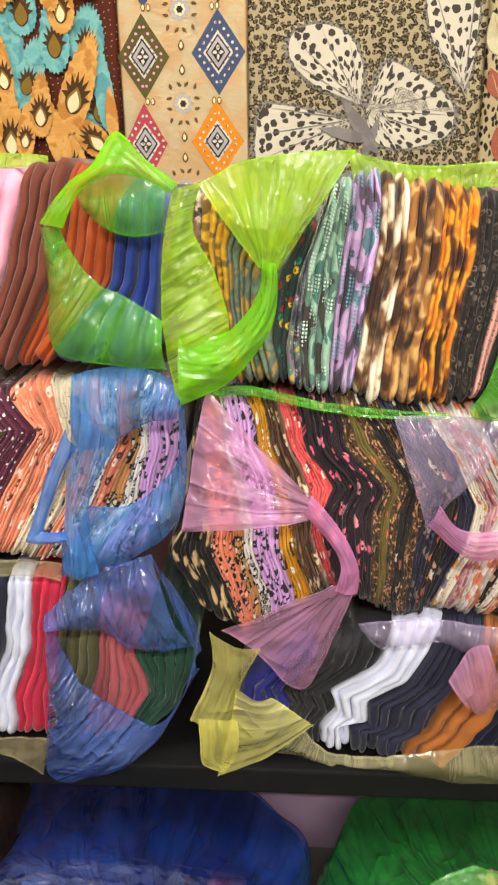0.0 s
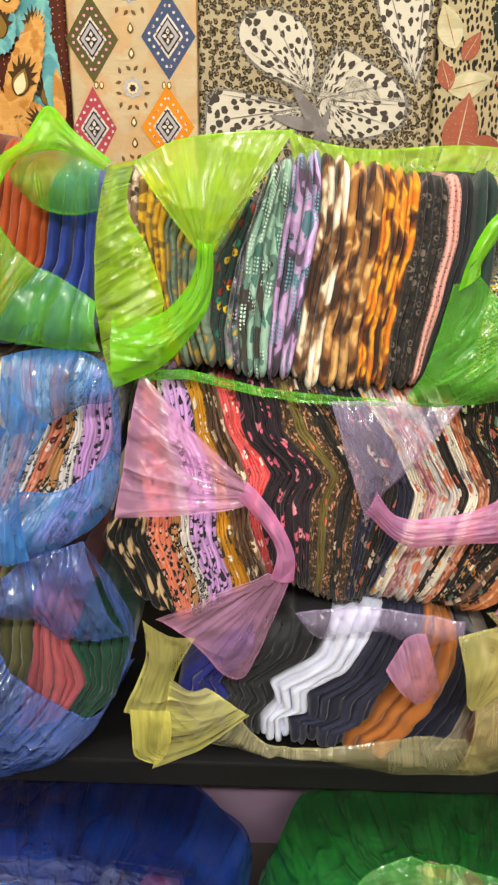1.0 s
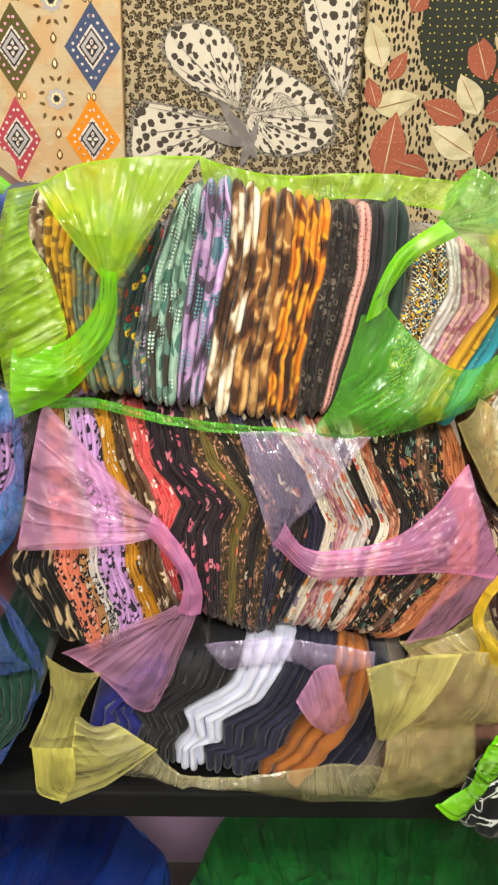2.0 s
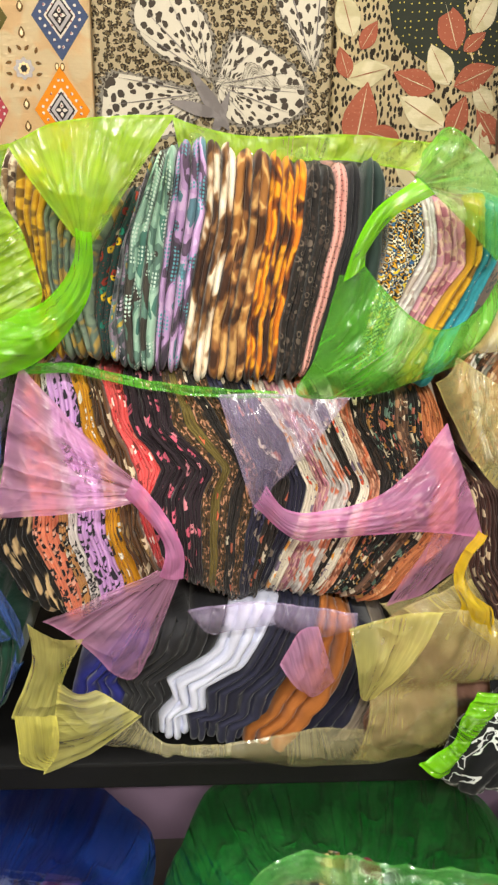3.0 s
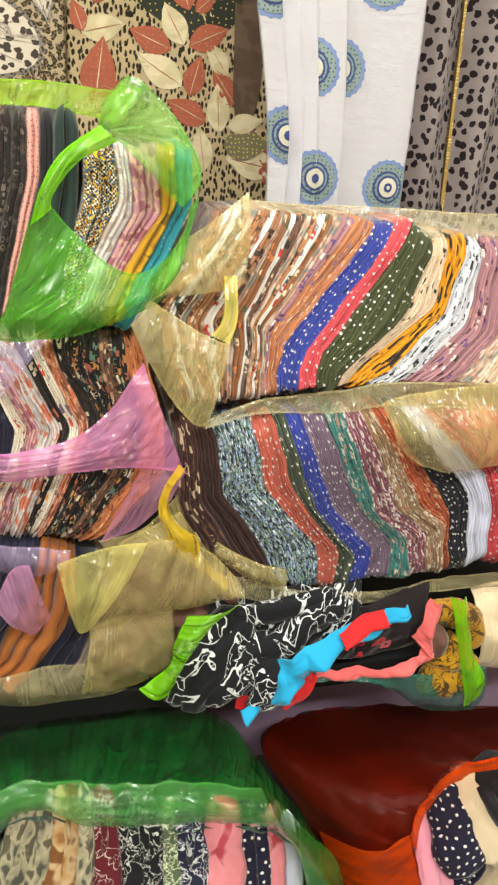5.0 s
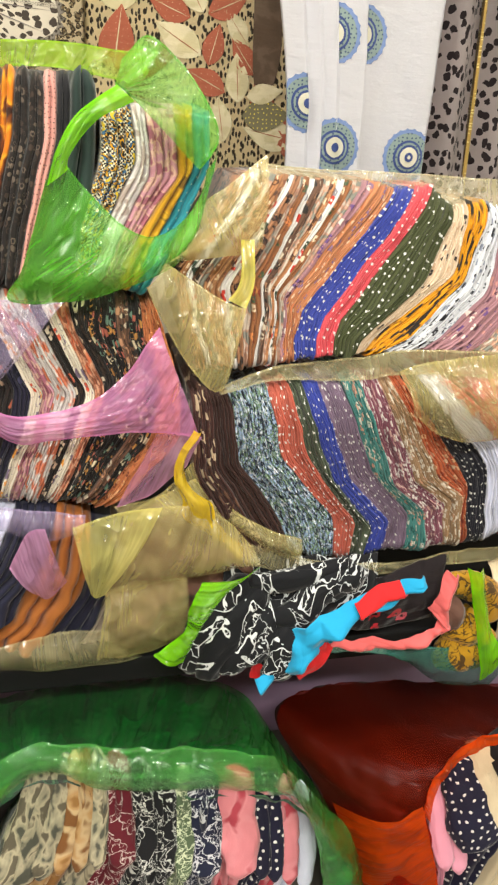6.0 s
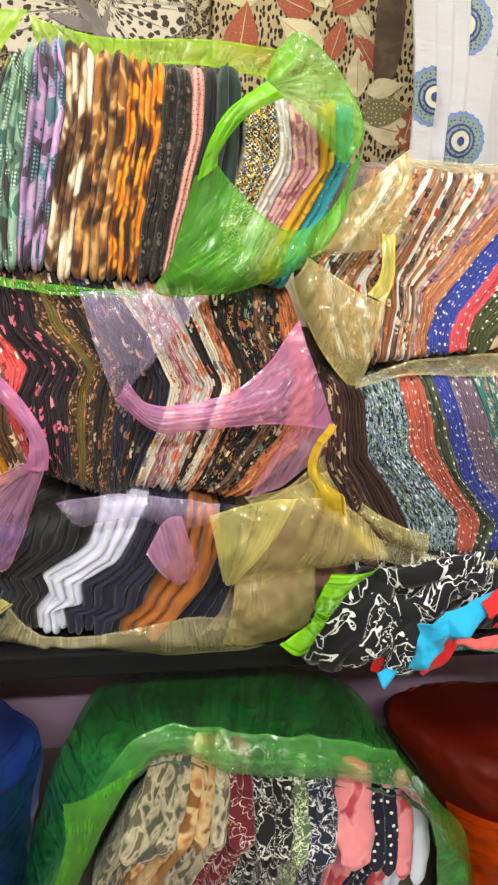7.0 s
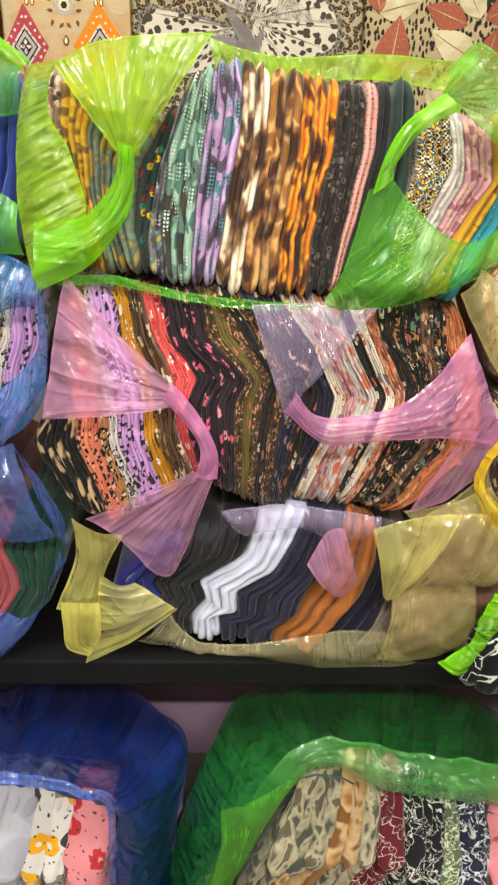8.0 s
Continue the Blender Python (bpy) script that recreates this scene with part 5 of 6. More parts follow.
# lime bag around the printed cloths
lime_bag_large = bag('carrier_bag', 'lime green thin plastic bag full of prints')
sheet('handle', 'film_lime', lime_bag_large,
      [(-0.053, 1.306, 0.05), (0.0, 1.331, 0.05), (0.066, 1.34, 0.05), (0.136, 1.343, 0.05)],
      [(0.02, 1.21, 0.05), (0.026, 1.208, 0.05), (0.032, 1.205, 0.05), (0.041, 1.202, 0.05)], bulge=0.012, pleat=0.006)
sheet('handle', 'film_lime_dense', lime_bag_large,
      [(0.024, 1.223, 0.07), (0.022, 1.188, 0.07), (0.0, 1.153, 0.07), (-0.03, 1.135, 0.07), (-0.074, 1.14, 0.07)],
      [(0.043, 1.217, 0.07), (0.043, 1.167, 0.07), (0.025, 1.123, 0.07), (-0.014, 1.082, 0.07), (-0.073, 1.054, 0.07)], bulge=0.015, along=True)
sheet('film', 'film_lime', lime_bag_large,
      [(-0.083, 1.301, 0.06), (-0.095, 1.237, 0.06), (-0.097, 1.169, 0.06), (-0.091, 1.112, 0.06), (-0.078, 1.056, 0.06)],
      [(-0.049, 1.308, 0.06), (-0.059, 1.256, 0.06), (-0.033, 1.207, 0.06), (-0.015, 1.151, 0.06), (-0.029, 1.107, 0.06)], bulge=0.015)
sheet('film', 'film_lime', lime_bag_large,
      [(0.129, 1.343, -0.02), (0.189, 1.326, -0.02), (0.252, 1.322, -0.02), (0.349, 1.327, -0.02), (0.47, 1.318, -0.02)],
      [(0.137, 1.307, -0.02), (0.19, 1.297, -0.02), (0.253, 1.291, -0.02), (0.336, 1.297, -0.02), (0.44, 1.285, -0.02)])
sheet('film', 'film_green', lime_bag_large,
      [(-0.059, 1.062, 0.02), (0.01, 1.064, 0.02), (0.092, 1.047, 0.02), (0.182, 1.037, 0.02), (0.257, 1.034, 0.02)],
      [(-0.059, 1.051, 0.02), (0.01, 1.053, 0.02), (0.093, 1.036, 0.02), (0.182, 1.026, 0.02), (0.268, 1.026, 0.02)])
sheet('handle', 'film_green', lime_bag_large,
      [(0.411, 1.281, 0.06), (0.419, 1.277, 0.06), (0.426, 1.272, 0.06), (0.433, 1.265, 0.06)],
      [(0.419, 1.309, 0.06), (0.45, 1.337, 0.06), (0.492, 1.309, 0.06), (0.522, 1.269, 0.06), (0.535, 1.226, 0.06), (0.511, 1.192, 0.06)], bulge=0.01, pleat=0.006)
sheet('handle', 'film_lime_dense', lime_bag_large,
      [(0.412, 1.282, 0.07), (0.366, 1.248, 0.07), (0.34, 1.208, 0.07), (0.328, 1.168, 0.07)],
      [(0.432, 1.265, 0.07), (0.391, 1.244, 0.07), (0.357, 1.206, 0.07), (0.352, 1.187, 0.07)], bulge=0.007, along=True)
sheet('film', 'film_green', lime_bag_large,
      [(0.352, 1.189, 0.05), (0.376, 1.162, 0.05), (0.415, 1.127, 0.05), (0.449, 1.113, 0.05), (0.483, 1.126, 0.05), (0.512, 1.16, 0.05), (0.521, 1.193, 0.05)],
      [(0.327, 1.173, 0.05), (0.298, 1.078, 0.05), (0.28, 1.037, 0.05), (0.365, 1.039, 0.05), (0.447, 1.064, 0.05), (0.501, 1.104, 0.05), (0.537, 1.226, 0.05)], bulge=0.02)
# sky blue bag in the middle row
blue_bag = bag('carrier_bag', 'sky blue crinkled plastic bag with handle loops')
sheet('film', 'film_blue', blue_bag,
      [(-0.212, 1.084, 0.05), (-0.168, 1.093, 0.05), (-0.118, 1.094, 0.05), (-0.072, 1.066, 0.05)],
      [(-0.205, 0.992, 0.05), (-0.158, 1.005, 0.05), (-0.129, 1.022, 0.05), (-0.078, 1.036, 0.05)], bulge=0.02, crumple=0.006)
sheet('film', 'film_blue', blue_bag,
      [(-0.077, 1.037, 0.05), (-0.077, 0.993, 0.05), (-0.09, 0.967, 0.05), (-0.133, 0.931, 0.05), (-0.195, 0.926, 0.05)],
      [(-0.071, 1.068, 0.05), (-0.068, 0.959, 0.05), (-0.088, 0.899, 0.05), (-0.163, 0.85, 0.05), (-0.233, 0.836, 0.05)], bulge=0.02)
sheet('handle', 'film_blue', blue_bag,
      [(-0.207, 1.073, 0.07), (-0.209, 1.012, 0.07), (-0.215, 0.951, 0.07), (-0.222, 0.853, 0.07)],
      [(-0.151, 1.011, 0.07), (-0.181, 0.959, 0.07), (-0.186, 0.911, 0.07), (-0.174, 0.854, 0.07)], bulge=0.015, along=True)
sheet('handle', 'film_blue_dense', blue_bag,
      [(-0.214, 1.026, 0.07), (-0.239, 0.971, 0.07), (-0.259, 0.91, 0.07), (-0.263, 0.89, 0.07), (-0.213, 0.891, 0.07)],
      [(-0.2, 1.006, 0.07), (-0.224, 0.965, 0.07), (-0.242, 0.913, 0.07), (-0.242, 0.904, 0.07), (-0.213, 0.904, 0.07)], bulge=0.008, along=True)
sheet('film', 'film_clear', blue_bag,
      [(-0.406, 0.843, 0.03), (-0.289, 0.848, 0.03), (-0.235, 0.844, 0.03)],
      [(-0.41, 0.818, 0.03), (-0.293, 0.823, 0.03), (-0.238, 0.816, 0.03)])
# indigo bag in the bottom row
indigo_bag = bag('carrier_bag', 'indigo blue crinkled see-through plastic bag')
sheet('film', 'film_indigo', indigo_bag,
      [(-0.257, 0.778, 0.05), (-0.218, 0.818, 0.05), (-0.171, 0.85, 0.05), (-0.113, 0.867, 0.05)],
      [(-0.249, 0.759, 0.05), (-0.194, 0.753, 0.05), (-0.135, 0.728, 0.05), (-0.068, 0.735, 0.05)], bulge=0.02, crumple=0.007)
sheet('film', 'film_indigo', indigo_bag,
      [(-0.115, 0.862, 0.04), (-0.087, 0.816, 0.04), (-0.063, 0.766, 0.04), (-0.056, 0.722, 0.04)],
      [(-0.07, 0.73, 0.04), (-0.067, 0.728, 0.04), (-0.064, 0.725, 0.04), (-0.063, 0.712, 0.04)])
sheet('film', 'film_indigo', indigo_bag,
      [(-0.248, 0.761, 0.05), (-0.236, 0.713, 0.05), (-0.207, 0.657, 0.05), (-0.158, 0.621, 0.05), (-0.115, 0.609, 0.05), (-0.077, 0.667, 0.05), (-0.061, 0.736, 0.05)],
      [(-0.257, 0.776, 0.05), (-0.266, 0.675, 0.05), (-0.275, 0.578, 0.05), (-0.276, 0.507, 0.05), (-0.199, 0.514, 0.05), (-0.128, 0.574, 0.05), (-0.056, 0.702, 0.05)], bulge=0.02)
sheet('film', 'film_clear', indigo_bag,
      [(-0.447, 0.563, 0.04), (-0.337, 0.568, 0.04), (-0.277, 0.569, 0.04)],
      [(-0.453, 0.529, 0.04), (-0.342, 0.533, 0.04), (-0.295, 0.499, 0.04)])
# pink bag in the middle row
pink_bag = bag('carrier_bag', 'pink see-through plastic bag with stretched handles')
sheet('film', 'film_pink', pink_bag,
      [(-0.042, 1.071, 0.055), (-0.057, 1.003, 0.055), (-0.064, 0.952, 0.055), (-0.074, 0.901, 0.055)],
      [(0.098, 0.934, 0.055), (0.092, 0.932, 0.055), (0.088, 0.928, 0.055), (0.092, 0.918, 0.055)], bulge=0.012, pleat=0.004, pleats=42)
sheet('handle', 'film_pink_dense', pink_bag,
      [(0.087, 0.951, 0.065), (0.119, 0.915, 0.065), (0.144, 0.87, 0.065), (0.145, 0.832, 0.065)],
      [(0.077, 0.93, 0.065), (0.104, 0.901, 0.065), (0.124, 0.869, 0.065), (0.117, 0.834, 0.065)], bulge=0.007, along=True)
sheet('handle', 'film_pink', pink_bag,
      [(0.115, 0.84, 0.065), (0.13, 0.834, 0.065), (0.145, 0.845, 0.065)],
      [(-0.026, 0.77, 0.065), (0.014, 0.744, 0.065), (0.072, 0.682, 0.065), (0.103, 0.722, 0.065)], pleat=0.006)
sheet('film', 'film_lilac', pink_bag,
      [(0.186, 1.038, 0.05), (0.242, 1.039, 0.05), (0.295, 1.038, 0.05), (0.343, 1.036, 0.05)],
      [(0.231, 0.899, 0.05), (0.239, 0.912, 0.05), (0.244, 0.922, 0.05), (0.249, 0.93, 0.05)], bulge=0.012, pleat=0.004, pleats=42)
sheet('handle', 'film_pink_dense', pink_bag,
      [(0.242, 0.938, 0.06), (0.266, 0.911, 0.06), (0.31, 0.909, 0.06), (0.365, 0.92, 0.06), (0.413, 0.952, 0.06), (0.458, 1.009, 0.06)],
      [(0.228, 0.914, 0.06), (0.279, 0.876, 0.06), (0.33, 0.877, 0.06), (0.393, 0.883, 0.06), (0.456, 0.882, 0.06), (0.507, 0.876, 0.06)], bulge=0.007, pleat=0.006, along=True)
sheet('film', 'film_pink', pink_bag,
      [(0.455, 0.87, 0.03), (0.485, 0.869, 0.03), (0.515, 0.864, 0.03)],
      [(0.402, 0.766, 0.03), (0.446, 0.782, 0.03), (0.495, 0.822, 0.03)])
sheet('film', 'film_lilac', pink_bag,
      [(0.149, 0.775, 0.05), (0.222, 0.787, 0.05), (0.292, 0.779, 0.05), (0.362, 0.769, 0.05)],
      [(0.181, 0.738, 0.05), (0.251, 0.751, 0.05), (0.308, 0.732, 0.05), (0.357, 0.743, 0.05)], bulge=0.01)
torn_scrap = bag('plastic_scrap', 'torn scrap of pale pink plastic film')
sheet('film', 'film_pink', torn_scrap,
      [(0.264, 0.708, 0.07), (0.288, 0.756, 0.07), (0.31, 0.761, 0.07)],
      [(0.296, 0.664, 0.07), (0.311, 0.656, 0.07), (0.335, 0.682, 0.07)], bulge=0.012)
# yellow bag in the bottom row
yellow_bag = bag('carrier_bag', 'pale yellow see-through plastic bag with knotted handles')
sheet('handle', 'film_yellow', yellow_bag,
      [(-0.037, 0.786, 0.09), (-0.035, 0.733, 0.09), (-0.067, 0.65, 0.09)],
      [(0.026, 0.763, 0.09), (-0.001, 0.704, 0.09), (-0.011, 0.643, 0.09)], bulge=0.012, pleat=0.006, along=True)
sheet('handle', 'film_lemon', yellow_bag,
      [(-0.048, 0.696, 0.14), (-0.047, 0.658, 0.14), (-0.044, 0.622, 0.14), (-0.019, 0.61, 0.14)],
      [(0.0, 0.694, 0.14), (0.001, 0.669, 0.14), (-0.004, 0.634, 0.14), (-0.016, 0.612, 0.14)], along=True)
sheet('film', 'film_yellow', yellow_bag,
      [(-0.005, 0.708, 0.1), (-0.014, 0.648, 0.1), (-0.031, 0.569, 0.1)],
      [(0.039, 0.697, 0.1), (0.076, 0.67, 0.1), (0.093, 0.656, 0.1)], bulge=0.012, pleat=0.006)
sheet('film', 'film_clear', yellow_bag,
      [(0.076, 0.601, 0.03), (0.114, 0.554, 0.03), (0.191, 0.547, 0.03), (0.305, 0.568, 0.03), (0.388, 0.569, 0.03)],
      [(0.029, 0.551, 0.03), (0.114, 0.532, 0.03), (0.191, 0.524, 0.03), (0.308, 0.505, 0.03), (0.439, 0.512, 0.03)], bulge=0.01)
sheet('film', 'film_yellow', yellow_bag,
      [(0.344, 0.773, 0.09), (0.398, 0.789, 0.09), (0.457, 0.795, 0.09)],
      [(0.365, 0.672, 0.09), (0.372, 0.665, 0.09), (0.384, 0.671, 0.09)], bulge=0.015, pleat=0.009)
sheet('film', 'film_straw', yellow_bag,
      [(0.457, 0.784, 0.07), (0.514, 0.783, 0.07), (0.586, 0.716, 0.07)],
      [(0.381, 0.656, 0.07), (0.494, 0.673, 0.07), (0.597, 0.685, 0.07)], bulge=0.02, crumple=0.005, pleat=0.009, pleats=16)
sheet('film', 'film_straw', yellow_bag,
      [(0.385, 0.656, 0.06), (0.434, 0.665, 0.06), (0.496, 0.669, 0.06)],
      [(0.371, 0.544, 0.06), (0.434, 0.542, 0.06), (0.498, 0.569, 0.06)], bulge=0.02, crumple=0.005, pleat=0.009, pleats=16)
sheet('film', 'film_straw', yellow_bag,
      [(0.4, 0.757, 0.01), (0.461, 0.771, 0.01), (0.507, 0.82, 0.01)],
      [(0.414, 0.746, 0.03), (0.482, 0.75, 0.03), (0.521, 0.77, 0.03)])
rolled = tagged(new('crumpled_fabric'), 'brown cloth bundled under plastic', 'fabric')
sheet('cloth_fold', 'brown_plain', rolled,
      [(0.388, 0.687, -0.02), (0.448, 0.729, -0.02), (0.529, 0.729, -0.02), (0.608, 0.662, -0.02)],
      [(0.393, 0.487, -0.02), (0.44, 0.48, -0.02), (0.509, 0.507, -0.02), (0.619, 0.619, -0.02)], bulge=0.05, crumple=0.014, pleat=0.01, pleats=9, thick=0.004)
# clear yellow bags on the right
straw_bag = bag('carrier_bag', 'clear straw yellow plastic bag with handle loop')
sheet('film', 'film_straw', straw_bag,
      [(0.599, 1.214, 0.05), (0.551, 1.178, 0.05), (0.508, 1.146, 0.05), (0.47, 1.086, 0.05)],
      [(0.592, 1.106, 0.05), (0.579, 1.097, 0.05), (0.529, 1.09, 0.05), (0.473, 1.084, 0.05)], bulge=0.015)
sheet('handle', 'film_lemon', straw_bag,
      [(0.562, 1.114, 0.06), (0.56, 1.064, 0.06), (0.545, 1.041, 0.06)],
      [(0.58, 1.114, 0.06), (0.579, 1.064, 0.06), (0.568, 1.031, 0.06)], along=True)
sheet('film', 'film_straw', straw_bag,
      [(0.466, 1.086, 0.06), (0.509, 1.059, 0.06), (0.552, 1.037, 0.06), (0.568, 1.034, 0.06)],
      [(0.442, 1.056, 0.06), (0.483, 0.98, 0.06), (0.518, 0.936, 0.06), (0.538, 0.931, 0.06)], bulge=0.015)
sheet('film', 'film_clear', straw_bag,
      [(0.534, 0.929, 0.04), (0.615, 0.956, 0.04), (0.716, 0.964, 0.04), (0.838, 0.975, 0.04), (1.15, 0.959, 0.04)],
      [(0.539, 0.92, 0.04), (0.615, 0.937, 0.04), (0.716, 0.935, 0.04), (0.839, 0.941, 0.04), (1.154, 0.911, 0.04)])
sheet('film', 'film_clear', straw_bag,
      [(0.608, 1.197, -0.03), (0.703, 1.194, -0.03), (0.82, 1.195, -0.03), (0.979, 1.192, -0.03), (1.184, 1.198, -0.03)],
      [(0.613, 1.174, -0.02), (0.701, 1.17, -0.02), (0.808, 1.163, -0.02), (0.976, 1.144, -0.02), (1.18, 1.148, -0.02)])
sheet('film', 'film_straw', straw_bag,
      [(0.785, 0.95, 0.05), (0.859, 0.964, 0.05), (0.996, 0.974, 0.05)],
      [(0.807, 0.891, 0.05), (0.881, 0.854, 0.05), (1.02, 0.866, 0.05)], bulge=0.02, crumple=0.006)
amber_bag = bag('carrier_bag', 'straw plastic bag with twisted amber yellow handle')
sheet('handle', 'film_amber', amber_bag,
      [(0.499, 0.885, 0.06), (0.478, 0.845, 0.065), (0.476, 0.819, 0.07), (0.485, 0.793, 0.07), (0.491, 0.761, 0.07), (0.526, 0.735, 0.07), (0.562, 0.702, 0.07)],
      [(0.509, 0.888, 0.06), (0.488, 0.845, 0.065), (0.498, 0.808, 0.07), (0.523, 0.786, 0.07), (0.53, 0.758, 0.07), (0.544, 0.74, 0.07), (0.571, 0.712, 0.07)], bulge=0.014, pleat=0.012, crumple=0.007, pleats=14, along=True)
sheet('film', 'film_straw', amber_bag,
      [(0.543, 0.749, 0.05), (0.593, 0.711, 0.05), (0.659, 0.667, 0.05)],
      [(0.558, 0.764, 0.05), (0.605, 0.733, 0.05), (0.661, 0.709, 0.05)], bulge=0.01)
sheet('film', 'film_straw', amber_bag,
      [(0.425, 0.761, 0.03), (0.468, 0.784, 0.03), (0.508, 0.805, 0.03)],
      [(0.463, 0.751, 0.03), (0.508, 0.757, 0.03), (0.557, 0.732, 0.03)], bulge=0.015, pleat=0.008)
sheet('film', 'film_clear', amber_bag,
      [(0.585, 0.702, 0.04), (0.705, 0.663, 0.04), (0.829, 0.653, 0.04), (0.919, 0.666, 0.04), (1.213, 0.666, 0.04)],
      [(0.57, 0.671, 0.04), (0.707, 0.636, 0.04), (0.832, 0.635, 0.04), (0.923, 0.643, 0.04), (1.221, 0.639, 0.04)])
# loose prints on the shelf's right end


swirls = tagged(new("crumpled_fabric"), "crumpled black fabric with white swirls spilling over the shelf", "fabric", "loose prints on the shelf")
sheet("cloth_fold", "swirl_black", swirls, [(0.555, 0.668, 0.02), (0.66, 0.664, 0.02), (0.80, 0.655, 0.02)], [(0.535, 0.555, 0.05), (0.64, 0.545, 0.06), (0.76, 0.58, 0.05)], bulge=0.03, crumple=0.008, pleat=0.012, pleats=9, thick=0.003)
for spine, r in (([(0.59, 0.656, 0.055), (0.545, 0.62, 0.07), (0.515, 0.57, 0.075), (0.503, 0.512, 0.075)], 0.022), ([(0.615, 0.645, 0.06), (0.565, 0.60, 0.085), (0.535, 0.55, 0.09), (0.528, 0.505, 0.085)], 0.019),
                 ([(0.64, 0.62, 0.07), (0.595, 0.585, 0.09), (0.562, 0.545, 0.095), (0.558, 0.518, 0.09)], 0.018), ([(0.665, 0.62, 0.07), (0.615, 0.575, 0.09), (0.586, 0.55, 0.095), (0.583, 0.532, 0.09)], 0.017),
                 ([(0.685, 0.61, 0.07), (0.645, 0.575, 0.095), (0.63, 0.53, 0.10), (0.625, 0.502, 0.09)], 0.021), ([(0.77, 0.645, 0.05), (0.70, 0.635, 0.07), (0.65, 0.605, 0.085), (0.61, 0.60, 0.08)], 0.019),
                 ([(0.75, 0.66, 0.05), (0.68, 0.655, 0.06), (0.62, 0.65, 0.065), (0.58, 0.648, 0.06)], 0.016)):
    roll("cloth_roll", "swirl_black", swirls, spine, r)
cyan = tagged(new("crumpled_fabric"), "crumpled bright cyan fabric with red flower patches", "fabric", "loose prints on the shelf")
sheet("cloth_fold", "sky_plain", cyan, [(0.84, 0.662, 0.085), (0.775, 0.643, 0.095), (0.70, 0.628, 0.105), (0.645, 0.60, 0.11), (0.638, 0.545, 0.11), (0.592, 0.515, 0.10)],
      [(0.84, 0.64, 0.08), (0.80, 0.62, 0.09), (0.737, 0.592, 0.10), (0.70, 0.568, 0.105), (0.655, 0.525, 0.105), (0.605, 0.488, 0.095)], bulge=0.018, crumple=0.013, pleat=0.014, pleats=11, thick=0.002)
sheet("flower_patch", "flower_red", cyan, [(0.728, 0.634, 0.106), (0.765, 0.656, 0.10), (0.797, 0.66, 0.098)], [(0.735, 0.617, 0.108), (0.768, 0.622, 0.106), (0.80, 0.63, 0.1)], bulge=0.02, crumple=0.006, pleat=0.008, pleats=8, label="bright red printed flower", thick=0.001)
sheet("flower_patch", "flower_red", cyan, [(0.59, 0.53, 0.085), (0.605, 0.525, 0.085), (0.62, 0.512, 0.085)], [(0.592, 0.50, 0.085), (0.605, 0.497, 0.085), (0.622, 0.492, 0.085)], crumple=0.004, label="bright red printed flower", thick=0.001)
sheet("flower_patch", "flower_red", cyan, [(0.645, 0.53, 0.115), (0.668, 0.555, 0.118), (0.69, 0.578, 0.118)], [(0.658, 0.512, 0.112), (0.688, 0.535, 0.115), (0.702, 0.565, 0.115)], crumple=0.004, label="bright red printed flower", thick=0.001)
rose = tagged(new("crumpled_fabric"), "black fabric with red flowers and a coral pink edge", "fabric", "loose prints on the shelf")
sheet("cloth_fold", "black_rose", rose, [(0.73, 0.595, 0.05), (0.80, 0.64, 0.05), (0.90, 0.66, 0.04)], [(0.735, 0.555, 0.06), (0.80, 0.548, 0.06), (0.88, 0.56, 0.06)], bulge=0.01, crumple=0.008, pleat=0.008, pleats=8, thick=0.003)
sheet("rolled_edge", "coral_plain", rose, [(0.698, 0.566, 0.09), (0.745, 0.566, 0.10), (0.80, 0.558, 0.10), (0.852, 0.566, 0.10), (0.873, 0.585, 0.095)],
      [(0.70, 0.546, 0.085), (0.745, 0.542, 0.09), (0.80, 0.534, 0.09), (0.862, 0.536, 0.09), (0.895, 0.566, 0.09)], bulge=0.014, crumple=0.009, pleat=0.008, pleats=12, thick=0.003, label="coral pink rolled edge")
sheet("rolled_edge", "coral_plain", rose, [(0.856, 0.598, 0.09), (0.866, 0.612, 0.09), (0.888, 0.652, 0.07)],
      [(0.895, 0.562, 0.09), (0.892, 0.598, 0.09), (0.908, 0.645, 0.07)], bulge=0.014, crumple=0.009, pleat=0.008, pleats=10, thick=0.003, label="coral pink rolled edge")
mustard_cloth = tagged(new("crumpled_fabric"), "mustard scribble print fabric bundled in a bag", "fabric", "loose prints on the shelf")
for spine, r in (([(0.90, 0.612, 0.05), (0.94, 0.612, 0.06), (0.975, 0.585, 0.055), (0.985, 0.53, 0.05)], 0.02), ([(0.898, 0.50, 0.06), (0.93, 0.49, 0.07), (0.97, 0.495, 0.065), (0.985, 0.53, 0.05)], 0.024), ([(0.91, 0.545, 0.055), (0.94, 0.54, 0.065), (0.965, 0.555, 0.06)], 0.026)):
    roll("cloth_roll", "mustard_scribble", mustard_cloth, spine, r)
roll("fringe", "brown_plain", mustard_cloth, [(0.885, 0.60, 0.07), (0.90, 0.58, 0.08), (0.91, 0.55, 0.075)], 0.017, wrinkle=0.45, label="tangled brown fringe")
cream_cloth = tagged(new("crumpled_fabric"), "cream fabric rolled on the shelf", "fabric")
sheet("cloth_fold", "cream_plain", cream_cloth,
      [(0.985, 0.63, 0.02), (1.041, 0.636, 0.02), (1.187, 0.624, 0.02)],
      [(1.02, 0.472, 0.02), (1.069, 0.455, 0.02), (1.237, 0.436, 0.02)], bulge=0.04, crumple=0.006, thick=0.003)
green_scrap_bag = bag('carrier_bag', 'bright green plastic bag around loose prints')
